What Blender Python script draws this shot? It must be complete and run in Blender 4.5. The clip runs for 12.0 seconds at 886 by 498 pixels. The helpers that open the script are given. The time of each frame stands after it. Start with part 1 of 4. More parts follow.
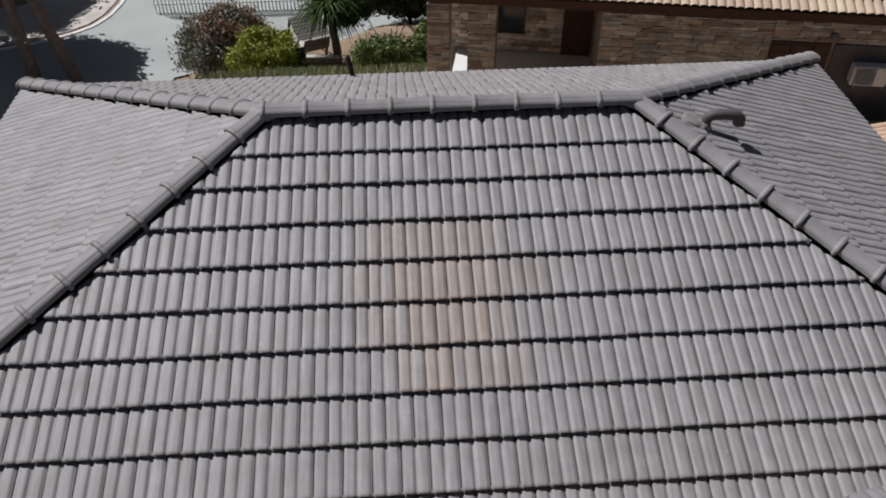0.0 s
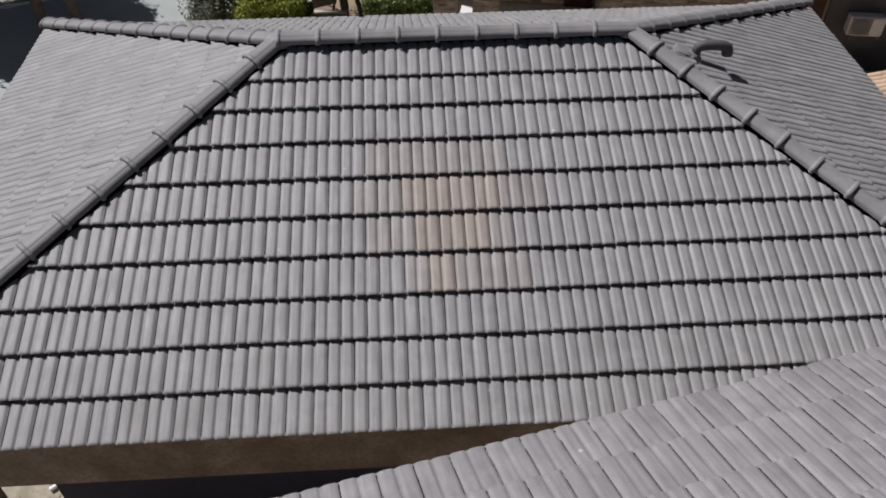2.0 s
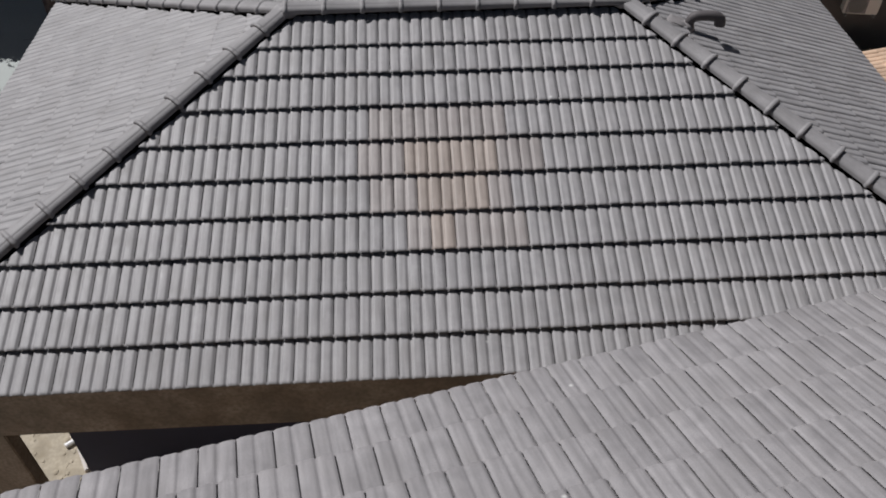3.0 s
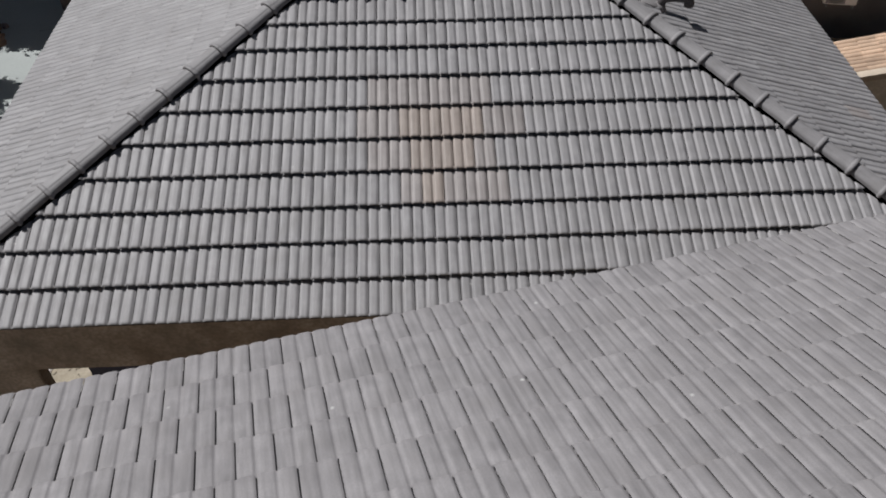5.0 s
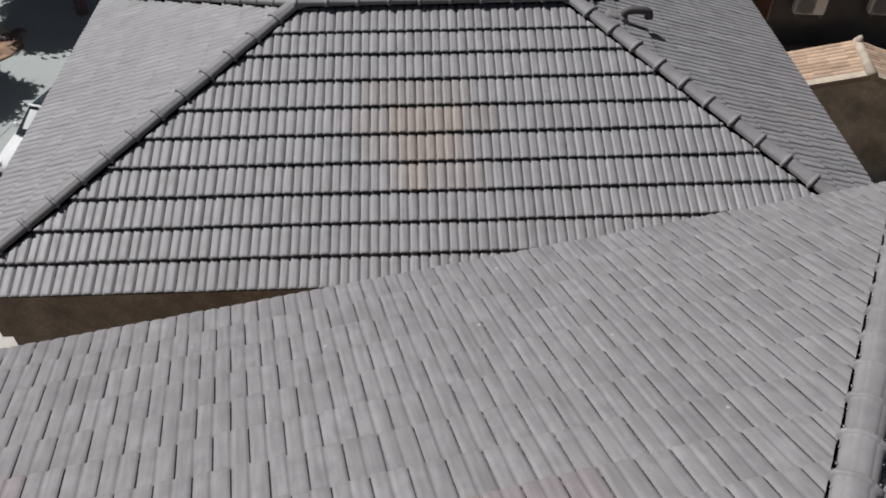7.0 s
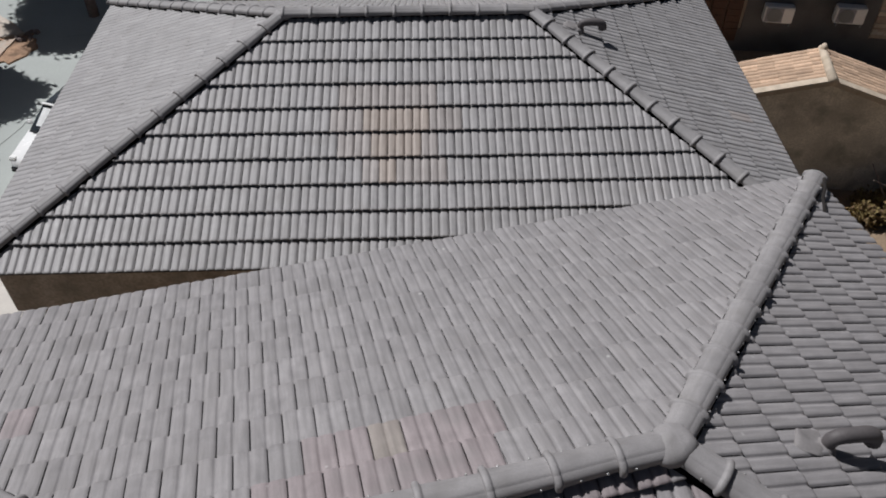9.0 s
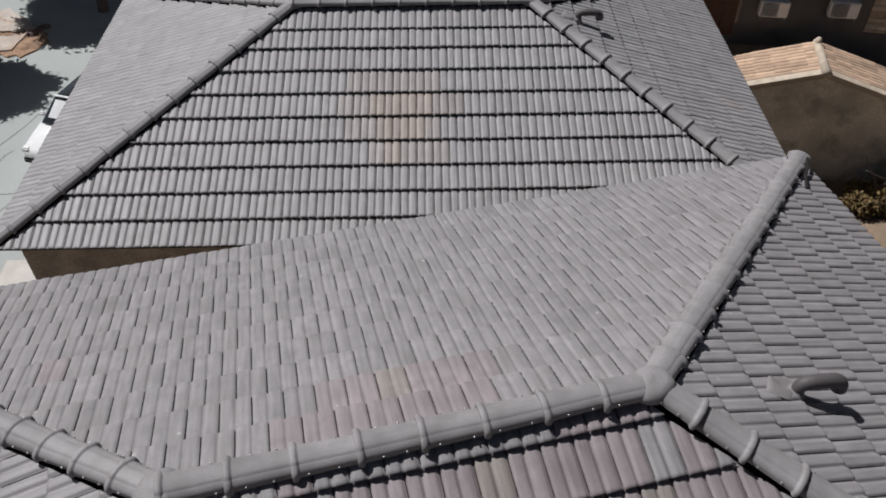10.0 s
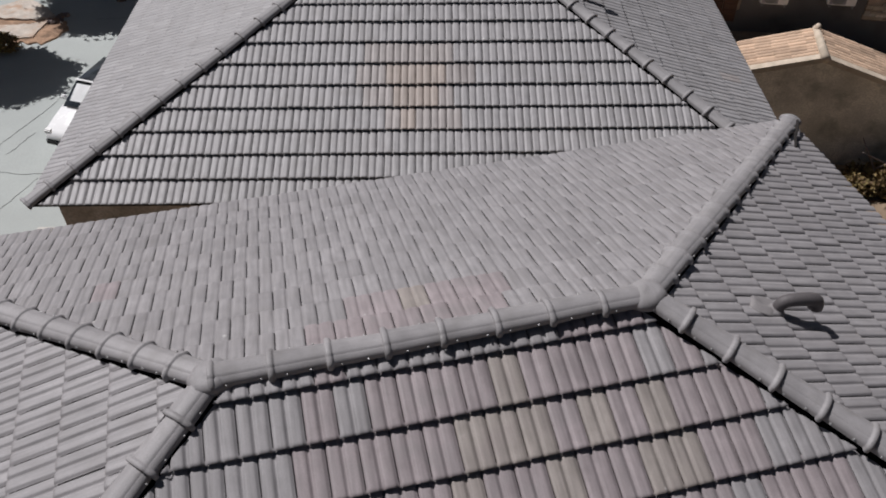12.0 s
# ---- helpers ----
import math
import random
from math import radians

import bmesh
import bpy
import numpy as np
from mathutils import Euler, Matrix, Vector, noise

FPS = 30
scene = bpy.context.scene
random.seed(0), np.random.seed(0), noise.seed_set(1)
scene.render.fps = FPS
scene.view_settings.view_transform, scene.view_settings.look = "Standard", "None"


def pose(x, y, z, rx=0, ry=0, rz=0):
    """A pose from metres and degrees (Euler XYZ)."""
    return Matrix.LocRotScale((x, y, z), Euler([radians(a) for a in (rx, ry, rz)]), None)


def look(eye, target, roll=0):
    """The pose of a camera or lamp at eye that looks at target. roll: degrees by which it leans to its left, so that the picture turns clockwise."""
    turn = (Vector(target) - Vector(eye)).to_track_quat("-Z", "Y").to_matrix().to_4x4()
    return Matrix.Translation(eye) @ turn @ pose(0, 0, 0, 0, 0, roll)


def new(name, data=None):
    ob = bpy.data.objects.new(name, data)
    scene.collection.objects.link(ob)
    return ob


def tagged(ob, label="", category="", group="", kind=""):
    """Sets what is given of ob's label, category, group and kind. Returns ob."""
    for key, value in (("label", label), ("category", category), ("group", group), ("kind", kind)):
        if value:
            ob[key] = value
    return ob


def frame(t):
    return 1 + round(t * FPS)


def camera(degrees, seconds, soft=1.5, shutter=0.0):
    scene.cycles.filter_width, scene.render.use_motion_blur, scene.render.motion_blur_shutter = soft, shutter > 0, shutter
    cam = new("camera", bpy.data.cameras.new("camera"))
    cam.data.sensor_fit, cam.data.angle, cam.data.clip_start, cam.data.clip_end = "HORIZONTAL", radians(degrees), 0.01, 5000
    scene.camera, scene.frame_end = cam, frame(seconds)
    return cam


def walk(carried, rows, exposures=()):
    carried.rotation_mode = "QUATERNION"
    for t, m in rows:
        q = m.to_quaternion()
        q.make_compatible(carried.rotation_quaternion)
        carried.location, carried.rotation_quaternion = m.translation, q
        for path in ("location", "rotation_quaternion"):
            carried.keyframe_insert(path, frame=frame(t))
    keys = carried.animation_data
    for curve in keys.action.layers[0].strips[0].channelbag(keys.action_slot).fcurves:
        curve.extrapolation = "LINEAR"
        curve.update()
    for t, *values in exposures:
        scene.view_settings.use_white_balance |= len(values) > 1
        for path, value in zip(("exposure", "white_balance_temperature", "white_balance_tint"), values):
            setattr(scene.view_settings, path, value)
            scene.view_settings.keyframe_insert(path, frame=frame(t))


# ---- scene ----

# ================= camera =================
cam = camera(57.4, 12.0, 1.85)
PATH = [
    (0, (-0.433, -6.376, 3.898), (-0.234, -3.364, 1.273), -0.05),
    (0.5, (-0.424, -6.545, 3.898), (-0.232, -3.555, 1.248), -0.08),
    (1, (-0.432, -6.719, 3.909), (-0.251, -3.756, 1.227), -0.12),
    (1.5, (-0.445, -6.899, 3.909), (-0.275, -3.963, 1.197), -0.19),
    (2, (-0.461, -7.084, 3.894), (-0.296, -4.171, 1.157), -0.16),
    (2.5, (-0.464, -7.267, 3.906), (-0.306, -4.376, 1.147), -0.16),
    (3, (-0.467, -7.464, 3.935), (-0.317, -4.598, 1.149), -0.17),
    (5, (-0.363, -8.351, 4.177), (-0.239, -5.485, 1.389), -0.22),
    (5.5, (-0.363, -8.588, 4.309), (-0.234, -5.721, 1.523), -0.06),
    (6, (-0.36, -8.867, 4.472), (-0.228, -5.994, 1.691), 0.04),
    (6.5, (-0.285, -9.099, 4.651), (-0.166, -6.222, 1.874), -0.06),
    (7, (-0.18, -9.331, 4.775), (-0.072, -6.451, 2.001), -0.16),
    (9, (0.318, -10.231, 5.392), (0.38, -7.348, 2.619), -0.29),
    (9.5, (0.319, -10.494, 5.509), (0.373, -7.614, 2.734), -0.32),
    (10, (0.318, -10.756, 5.519), (0.364, -7.875, 2.746), -0.31),
    (10.5, (0.306, -11.02, 5.545), (0.345, -8.137, 2.772), -0.32),
    (11, (0.271, -11.223, 5.548), (0.3, -8.34, 2.775), -0.34),
    (11.5, (0.234, -11.402, 5.551), (0.258, -8.518, 2.779), -0.31),
    (12, (0.223, -11.593, 5.565), (0.24, -8.709, 2.794), -0.29),
]
walk(cam, [(t, look(eye, target, roll)) for t, eye, target, roll in PATH],
     [(0, -0.21, 6440, 10), (2.5, -0.19, 6440, 8.5), (5, -0.24, 6440, 7), (7, -0.23, 6440, 7), (9, -0.19, 6440, 7.5), (10, -0.17, 6440, 8), (12, -0.14, 6490, 10)])

# ================= light =================
SUN = Vector((-0.47, 0.345, 0.81)).normalized()
world = bpy.data.worlds.new("sky")
scene.world = world
world.use_nodes = True
wn = world.node_tree.nodes
sky = wn.new("ShaderNodeTexSky")
sky.sky_type = "NISHITA"
sky.sun_disc = False
sky.sun_elevation = math.asin(SUN.z)
sky.sun_rotation = math.atan2(SUN.x, SUN.y)
sky.air_density, sky.dust_density, sky.ozone_density = 0.55, 1.4, 0.6
wn["Background"].inputs[1].default_value = 0.05
haze = wn.new("ShaderNodeHueSaturation")
haze.inputs["Saturation"].default_value = 0.84
haze.inputs["Value"].default_value = 0.56
world.node_tree.links.new(sky.outputs[0], haze.inputs["Color"])
world.node_tree.links.new(haze.outputs[0], wn["Background"].inputs[0])
sun = new("sun", bpy.data.lights.new("sun", "SUN"))
sun.data.energy = 4.9
sun.data.angle = radians(0.5)
sun.data.color = (1.0, 0.972, 0.985)
sun.matrix_world = look((0, 0, 30), Vector((0, 0, 30)) - SUN)


# ================= materials =================
def material(name, color, rough=0.8, metal=0.0, vary=0.12, scale=3.0, grain=60.0, bump=0.15, dirt=None, dirt_amount=0.35,
             dirt_scale=1.2, per_piece=0.0, tint=0.0, spec=0.4, specks=0.0, streaks=0.0):
    """Base colour with a broad and a fine noise, optional stains, optional variation from piece to piece, and fine relief."""
    mat = bpy.data.materials.new(name)
    mat.use_nodes = True
    nodes, links = mat.node_tree.nodes, mat.node_tree.links
    bsdf = nodes["Principled BSDF"]
    bsdf.inputs["Roughness"].default_value = rough
    bsdf.inputs["Metallic"].default_value = metal
    bsdf.inputs["Specular IOR Level"].default_value = spec
    geo = nodes.new("ShaderNodeNewGeometry")

    def noise_at(size, detail):
        n = nodes.new("ShaderNodeTexNoise")
        n.inputs["Scale"].default_value = size
        n.inputs["Detail"].default_value = detail
        links.new(geo.outputs["Position"], n.inputs["Vector"])
        return n

    def mixed(kind, fac, a, b):
        m = nodes.new("ShaderNodeMix")
        m.data_type, m.blend_type = "RGBA", kind
        for socket, value in ((m.inputs[0], fac), (m.inputs[6], a), (m.inputs[7], b)):
            if isinstance(value, (int, float)):
                socket.default_value = value
            elif isinstance(value, tuple):
                socket.default_value = (*value, 1)
            else:
                links.new(value, socket)
        return m.outputs[2]

    def ramp(source, lo, hi, a, b):
        r = nodes.new("ShaderNodeMapRange")
        r.inputs[1].default_value, r.inputs[2].default_value = lo, hi
        r.inputs[3].default_value, r.inputs[4].default_value = a, b
        links.new(source, r.inputs[0])
        return r.outputs[0]

    broad, fine = noise_at(scale, 4), noise_at(grain, 3)
    dark, light = tuple(c * (1 - vary) for c in color), tuple(min(1, c * (1 + vary)) for c in color)
    col = mixed("MIX", ramp(broad.outputs["Fac"], 0.3, 0.7, 0, 1), dark, light)
    col = mixed("MIX", ramp(fine.outputs["Fac"], 0.35, 0.65, 0, 0.5), col, tuple(c * (1 - 1.6 * vary) for c in color))
    if dirt:
        stain = noise_at(dirt_scale, 6)
        col = mixed("MIX", ramp(stain.outputs["Fac"], 0.5, 0.72, 0, dirt_amount), col, dirt)
    if streaks:
        coords = nodes.new("ShaderNodeTexCoord")
        own = nodes.new("ShaderNodeObjectInfo")
        stretch = nodes.new("ShaderNodeMapping")
        stretch.inputs["Scale"].default_value = (27.0, 2.2, 1.0)
        links.new(coords.outputs["Object"], stretch.inputs["Vector"])
        shift = nodes.new("ShaderNodeCombineXYZ")
        links.new(ramp(own.outputs["Random"], 0, 1, 0, 90), shift.inputs[0])
        links.new(ramp(own.outputs["Random"], 0, 1, 40, 0), shift.inputs[1])
        links.new(shift.outputs[0], stretch.inputs["Location"])
        lines = nodes.new("ShaderNodeTexNoise")
        lines.inputs["Scale"].default_value = 1.0
        lines.inputs["Detail"].default_value = 3
        links.new(stretch.outputs[0], lines.inputs["Vector"])
        worn = nodes.new("ShaderNodeHueSaturation")
        links.new(ramp(lines.outputs["Fac"], 0.3, 0.7, 1 - streaks, 1 + streaks), worn.inputs["Value"])
        links.new(col, worn.inputs["Color"])
        col = worn.outputs[0]
    if specks:
        cells = nodes.new("ShaderNodeTexVoronoi")
        cells.inputs["Scale"].default_value = 9.0
        links.new(geo.outputs["Position"], cells.inputs["Vector"])
        pick = nodes.new("ShaderNodeSeparateColor")
        links.new(cells.outputs["Color"], pick.inputs[0])
        both = nodes.new("ShaderNodeMath")
        both.operation = "MULTIPLY"
        links.new(ramp(cells.outputs["Distance"], 0.05, 0.16, 1, 0), both.inputs[0])
        links.new(ramp(pick.outputs[0], 0.975, 0.985, 0, specks), both.inputs[1])
        col = mixed("MIX", both.outputs[0], col, (0.62, 0.62, 0.6))
    if per_piece:
        info = nodes.new("ShaderNodeObjectInfo")
        hsv = nodes.new("ShaderNodeHueSaturation")
        links.new(ramp(info.outputs["Random"], 0, 1, 1 - per_piece, 1 + per_piece), hsv.inputs["Value"])
        links.new(col, hsv.inputs["Color"])
        col = hsv.outputs[0]
    if tint:
        islands = nodes.new("ShaderNodeHueSaturation")
        links.new(ramp(geo.outputs["Random Per Island"], 0, 1, 1 - tint, 1 + tint), islands.inputs["Value"])
        links.new(ramp(geo.outputs["Random Per Island"], 0, 1, 0.48, 0.52), islands.inputs["Hue"])
        links.new(col, islands.inputs["Color"])
        col = islands.outputs[0]
    links.new(col, bsdf.inputs["Base Color"])
    links.new(ramp(broad.outputs["Fac"], 0.2, 0.8, max(0.05, rough - 0.1), min(1, rough + 0.1)), bsdf.inputs["Roughness"])
    if bump:
        b = nodes.new("ShaderNodeBump")
        b.inputs["Strength"].default_value = bump
        b.inputs["Distance"].default_value = 0.01
        links.new(fine.outputs["Fac"], b.inputs["Height"])
        links.new(b.outputs[0], bsdf.inputs["Normal"])
    return mat


def roof_tile_material(name, color, stain):
    return material(name, color, 0.54, vary=0.13, scale=9, grain=110, bump=0.12, streaks=0.15, dirt=stain, dirt_amount=0.7, dirt_scale=4.5, per_piece=0.065, specks=0.7)


TILES_A = (roof_tile_material("grey_concrete_tile", (0.297, 0.288, 0.292), (0.232, 0.222, 0.22)),
           roof_tile_material("warm_grey_concrete_tile", (0.31, 0.284, 0.275), (0.247, 0.222, 0.215)),
           roof_tile_material("tan_concrete_tile", (0.335, 0.286, 0.255), (0.27, 0.23, 0.205)))
TILES_B = (roof_tile_material("mauve_grey_concrete_tile", (0.264, 0.252, 0.256), (0.208, 0.197, 0.197)),
           roof_tile_material("reddish_grey_concrete_tile", (0.265, 0.23, 0.235), (0.197, 0.179, 0.18)),
           roof_tile_material("brownish_grey_concrete_tile", (0.272, 0.243, 0.224), (0.207, 0.179, 0.172)))
def cap_material(name, color, stain):
    return material(name, color, 0.6, vary=0.12, scale=8, grain=110, bump=0.16, streaks=0.05, dirt=stain, dirt_amount=0.6, dirt_scale=5, per_piece=0.08, specks=0.5)


CAP_A = cap_material("light_grey_concrete_cap", (0.26, 0.251, 0.254), (0.19, 0.182, 0.18))
CAP_B = cap_material("grey_concrete_cap", (0.265, 0.254, 0.257), (0.195, 0.186, 0.182))
FELT = material("black_roofing_felt", (0.016, 0.013, 0.012), 0.9)
# mortar colour kept dark to carry the shade of the gap under caps
BEDDING = material("mortar_and_cap_gap_shade", (0.065, 0.056, 0.052), 0.95, vary=0.35, scale=20, grain=60, bump=0.4)
SCREW = material("zinc_screw", (0.42, 0.42, 0.42), 0.5, metal=0.8, bump=0)
PLASTER = material("beige_plaster", (0.31, 0.25, 0.19), 0.9, vary=0.1, scale=1.5, grain=30, dirt=(0.2, 0.15, 0.1), dirt_amount=0.5)
GREYWALL = material("stained_grey_plaster", (0.72, 0.67, 0.58), 0.92, vary=0.3, scale=1.1, grain=25, dirt=(0.24, 0.23, 0.19), dirt_amount=0.95, dirt_scale=1.6)
BEAM = material("weathered_brown_plaster", (0.31, 0.265, 0.225), 0.92, vary=0.35, scale=2.6, grain=30, dirt=(0.15, 0.115, 0.09), dirt_amount=0.95, dirt_scale=1.2)
# blue-black colour that paints the porch's deep shade onto its wall
PORCHSHADE = material("painted_porch_shade", (0.055, 0.06, 0.1), 0.9)
SOFFIT = material("pale_grey_eave_board", (0.42, 0.41, 0.4), 0.85, vary=0.12, scale=4, dirt=(0.25, 0.23, 0.21), dirt_amount=0.5)
PVC = material("grey_painted_pipe", (0.095, 0.086, 0.088), 0.6, vary=0.1, scale=12, grain=50)
MORTAR = material("pale_mortar", (0.235, 0.222, 0.222), 0.95, scale=10)
ROAD = material("worn_concrete_road", (0.385, 0.41, 0.395), 0.9, vary=0.1, scale=0.5, grain=20, dirt=(0.31, 0.325, 0.315), dirt_amount=0.5, dirt_scale=0.35)
SOIL = material("dry_soil", (0.30, 0.22, 0.15), 0.95, vary=0.25, scale=1.2, grain=15, dirt=(0.15, 0.14, 0.07), dirt_amount=0.7, dirt_scale=0.6)
SAND = material("sandy_concrete", (0.4, 0.35, 0.27), 0.95, vary=0.2, scale=6, grain=25, dirt=(0.24, 0.2, 0.14), dirt_amount=0.7, dirt_scale=5)
CRACK = material("dark_crack", (0.09, 0.09, 0.085), 0.95)
ORANGESOIL = material("orange_soil", (0.36, 0.23, 0.15), 0.95, vary=0.35, scale=2.2, grain=18, dirt=(0.13, 0.08, 0.05), dirt_amount=0.9, dirt_scale=2.4)
SLAB = material("stained_slab", (0.52, 0.46, 0.4), 0.9, vary=0.2, scale=3, grain=25, dirt=(0.38, 0.23, 0.14), dirt_amount=0.9, dirt_scale=2.0)
KERB = material("pale_kerb", (0.55, 0.52, 0.48), 0.9, dirt=(0.36, 0.31, 0.25), dirt_amount=0.6)
CREAM = material("cream_mortar", (0.52, 0.44, 0.35), 0.92, vary=0.16, scale=6, dirt=(0.36, 0.3, 0.22), dirt_amount=0.6, dirt_scale=4)
# the last two, pink and cream, carry bounced light in their colour
STONES = [material(name, color, 0.9, vary=0.28, scale=5, grain=35, bump=0.4, dirt=(0.3, 0.26, 0.2), dirt_amount=0.6, dirt_scale=3, per_piece=0.3)
          for name, color in (("brown_stone", (0.46, 0.38, 0.31)), ("ochre_stone", (0.51, 0.44, 0.35)), ("grey_stone", (0.46, 0.435, 0.4)), ("pale_stone", (0.58, 0.525, 0.455)), ("russet_stone", (0.4, 0.3, 0.245)),
                                 ("bounce_pink_stone", (0.68, 0.56, 0.47)), ("bounce_cream_stone", (0.72, 0.63, 0.54)))]
JOINT = material("dark_stone_joint", (0.42, 0.35, 0.28), 0.95)
# dark render of the panel; on the lower wall it paints deep shade
RENDERSHADE = material("dark_render_and_wall_shade", (0.13, 0.125, 0.125), 0.92, dirt=(0.05, 0.05, 0.045), dirt_amount=0.6)
TERRA = material("pale_terracotta", (0.54, 0.385, 0.275), 0.85, vary=0.2, scale=4, grain=40, dirt=(0.36, 0.26, 0.19), dirt_amount=0.5, per_piece=0.24)
TERRAFAR = material("pale_sand_tile", (0.55, 0.43, 0.32), 0.85, vary=0.15, scale=3, grain=30, tint=0.12)
WOOD = material("dark_brown_timber", (0.1, 0.05, 0.032), 0.7, vary=0.2, scale=8, grain=60)
GREYTIMBER = material("weathered_grey_timber", (0.16, 0.145, 0.135), 0.85, vary=0.25, scale=7, grain=50)
WHITE = material("white_painted_metal", (0.75, 0.75, 0.74), 0.4, vary=0.04)
ACGREY = material("ac_grille_grey", (0.18, 0.19, 0.2), 0.6)
ACPANEL = material("ac_panel_grey", (0.28, 0.28, 0.31), 0.6)
CARWHITE = material("white_car_paint", (0.8, 0.8, 0.8), 0.25, vary=0.02, bump=0)
GLASS = material("dark_car_glass", (0.03, 0.035, 0.04), 0.08, bump=0, spec=0.8)
SCREENGLASS = material("bright_screen_shade", (0.88, 0.9, 0.9), 0.35, bump=0, spec=0.8)
RUBBER = material("black_rubber", (0.02, 0.02, 0.02), 0.8)
BARK = material("brown_bark", (0.19, 0.15, 0.14), 0.95, vary=0.3, scale=5, grain=30, bump=0.5)
# leaf colour of crowns and evergreen; in two shrubs it paints inner shade
LEAFDARK = material("dark_leaf_and_shrub_shade", (0.045, 0.06, 0.03), 0.7, bump=0, tint=0.4)
LEAFGREY = material("grey_green_leaf", (0.19, 0.2, 0.15), 0.7, bump=0, tint=0.5)
LEAFRED = material("russet_leaf", (0.26, 0.16, 0.11), 0.7, bump=0, tint=0.5)
LEAFLIME = material("lime_green_leaf", (0.3, 0.33, 0.05), 0.65, bump=0, tint=0.35)
LEAFMID = material("mid_green_leaf", (0.17, 0.22, 0.07), 0.7, bump=0, tint=0.4)
LEAFPALM = material("palm_leaf", (0.06, 0.1, 0.03), 0.8, bump=0, per_piece=0.45, spec=0.2)
LEAFDRY = material("dry_brown_leaf", (0.2, 0.14, 0.06), 0.8, bump=0, tint=0.4)
GRASS = material("dry_grass", (0.36, 0.39, 0.24), 0.85, bump=0, tint=0.4)


# ================= builders =================
def part(name, bm, mat, parent=None, label="", smooth=False, local=None):
    me = bpy.data.meshes.new(name)
    if isinstance(bm, bmesh.types.BMesh):
        bm.normal_update()
        bm.to_mesh(me)
        bm.free()
    else:
        me.from_pydata(bm[0], [], bm[1])
    me.materials.append(mat)
    if smooth:
        me.polygons.foreach_set("use_smooth", [True] * len(me.polygons))
    ob = new(name, me)
    if parent:
        ob.parent = parent
    if local is not None:
        ob.matrix_basis = local
    if label:
        ob["label"] = label
    return ob


def box_bm(x0, x1, y0, y1, z0, z1, bevel=0.0):
    bm = bmesh.new()
    bmesh.ops.create_cube(bm, size=1, matrix=Matrix.LocRotScale(((x0 + x1) / 2, (y0 + y1) / 2, (z0 + z1) / 2), None, (x1 - x0, y1 - y0, z1 - z0)))
    if bevel:
        bmesh.ops.bevel(bm, geom=bm.edges[:], offset=bevel, segments=2, affect="EDGES")
    return bm


def tube(points, radius, sides=10, caps=True, taper=1.0):
    """A tube along points, as vertices and faces."""
    pts = [Vector(p) for p in points]
    verts, faces = [], []
    side = None
    for i, p in enumerate(pts):
        d = (pts[min(i + 1, len(pts) - 1)] - pts[max(i - 1, 0)]).normalized()
        if side is None:
            side = d.orthogonal().normalized()
        side = (side - d * side.dot(d)).normalized()
        up = d.cross(side)
        r = radius * (1 + (taper - 1) * i / (len(pts) - 1))
        for k in range(sides):
            a = 2 * math.pi * k / sides
            verts.append(p + (side * math.cos(a) + up * math.sin(a)) * r)
    for i in range(len(pts) - 1):
        for k in range(sides):
            a, b = i * sides + k, i * sides + (k + 1) % sides
            faces.append((a, b, b + sides, a + sides))
    if caps:
        faces.append(tuple(range(sides))[::-1])
        faces.append(tuple(range((len(pts) - 1) * sides, len(pts) * sides)))
    return verts, faces


# ---- roof tiles ----
GAUGE, TW = 0.375, 0.2115
OVER = 0.05
HIP_CUT, RIDGE_CUT = 0.109, 0.05
# half a tile across: a broad flat roll between narrow grooves
ROLL = [(0.0, 0.0), (0.04, 0.0005), (0.1, 0.0062), (0.15, 0.0112), (0.2, 0.0133), (0.3, 0.014), (0.5, 0.0143), (0.66, 0.014), (0.75, 0.0128), (0.81, 0.01), (0.88, 0.0042), (0.94, 0.0006)]


def tile_bm(nose, roll, width=TW, length=GAUGE + OVER, head=0.008, thick=0.013):
    """One double-roll tile: nose at y = 0, lying up the slope along y; its rolls, its nose face and its two edges."""
    bm = bmesh.new()
    half = width / 2
    edge = 0.0042
    full = [((c + u) * width / 2, h * roll) for c in range(2) for u, h in ROLL] + [(width, 0.0)]
    profile = [(min(max(x, edge), width - edge) - half, h) for x, h in full]
    tight = [(min(max(x, 0.0006), width - 0.0006) - half, h) for x, h in full]
    rows = []
    for y, drop, line in ((0.0, -0.007, tight), (0.006, -0.002, tight), (0.018, 0.0, tight), (0.03, 0.0, profile), (length, 0.0, profile)):
        lift = nose + (head - nose) * max(0, y - 0.018) / (length - 0.018)
        rows.append([bm.verts.new((x, y, lift + h + drop)) for x, h in line])
    for a, b in zip(rows, rows[1:]):
        for i in range(len(profile) - 1):
            bm.faces.new((a[i], a[i + 1], b[i + 1], b[i])).smooth = True
    front = [bm.verts.new((x, 0.0, nose + h - 0.007)) for x, h in tight]
    under = [bm.verts.new((x, 0.004, nose + h - thick)) for x, h in tight]
    for i in range(len(profile) - 1):
        bm.faces.new((under[i], under[i + 1], front[i + 1], front[i]))
    for s, flip in ((0, False), (-1, True)):
        x = profile[s][0]
        q = [bm.verts.new(v) for v in ((x, 0, nose - 0.007), (x, length, head), (x, length, head - thick), (x, 0.004, nose - thick))]
        bm.faces.new(q if flip else q[::-1])
    # sunk flange of the side lap, under the edge of the next tile
    x = profile[-1][0]
    q = [bm.verts.new(v) for v in ((x, 0.012, nose - thick - 0.006), (x + 0.011, 0.012, nose - thick - 0.006), (x + 0.011, length, head - thick), (x, length, head - thick))]
    bm.faces.new(q)
    return bm


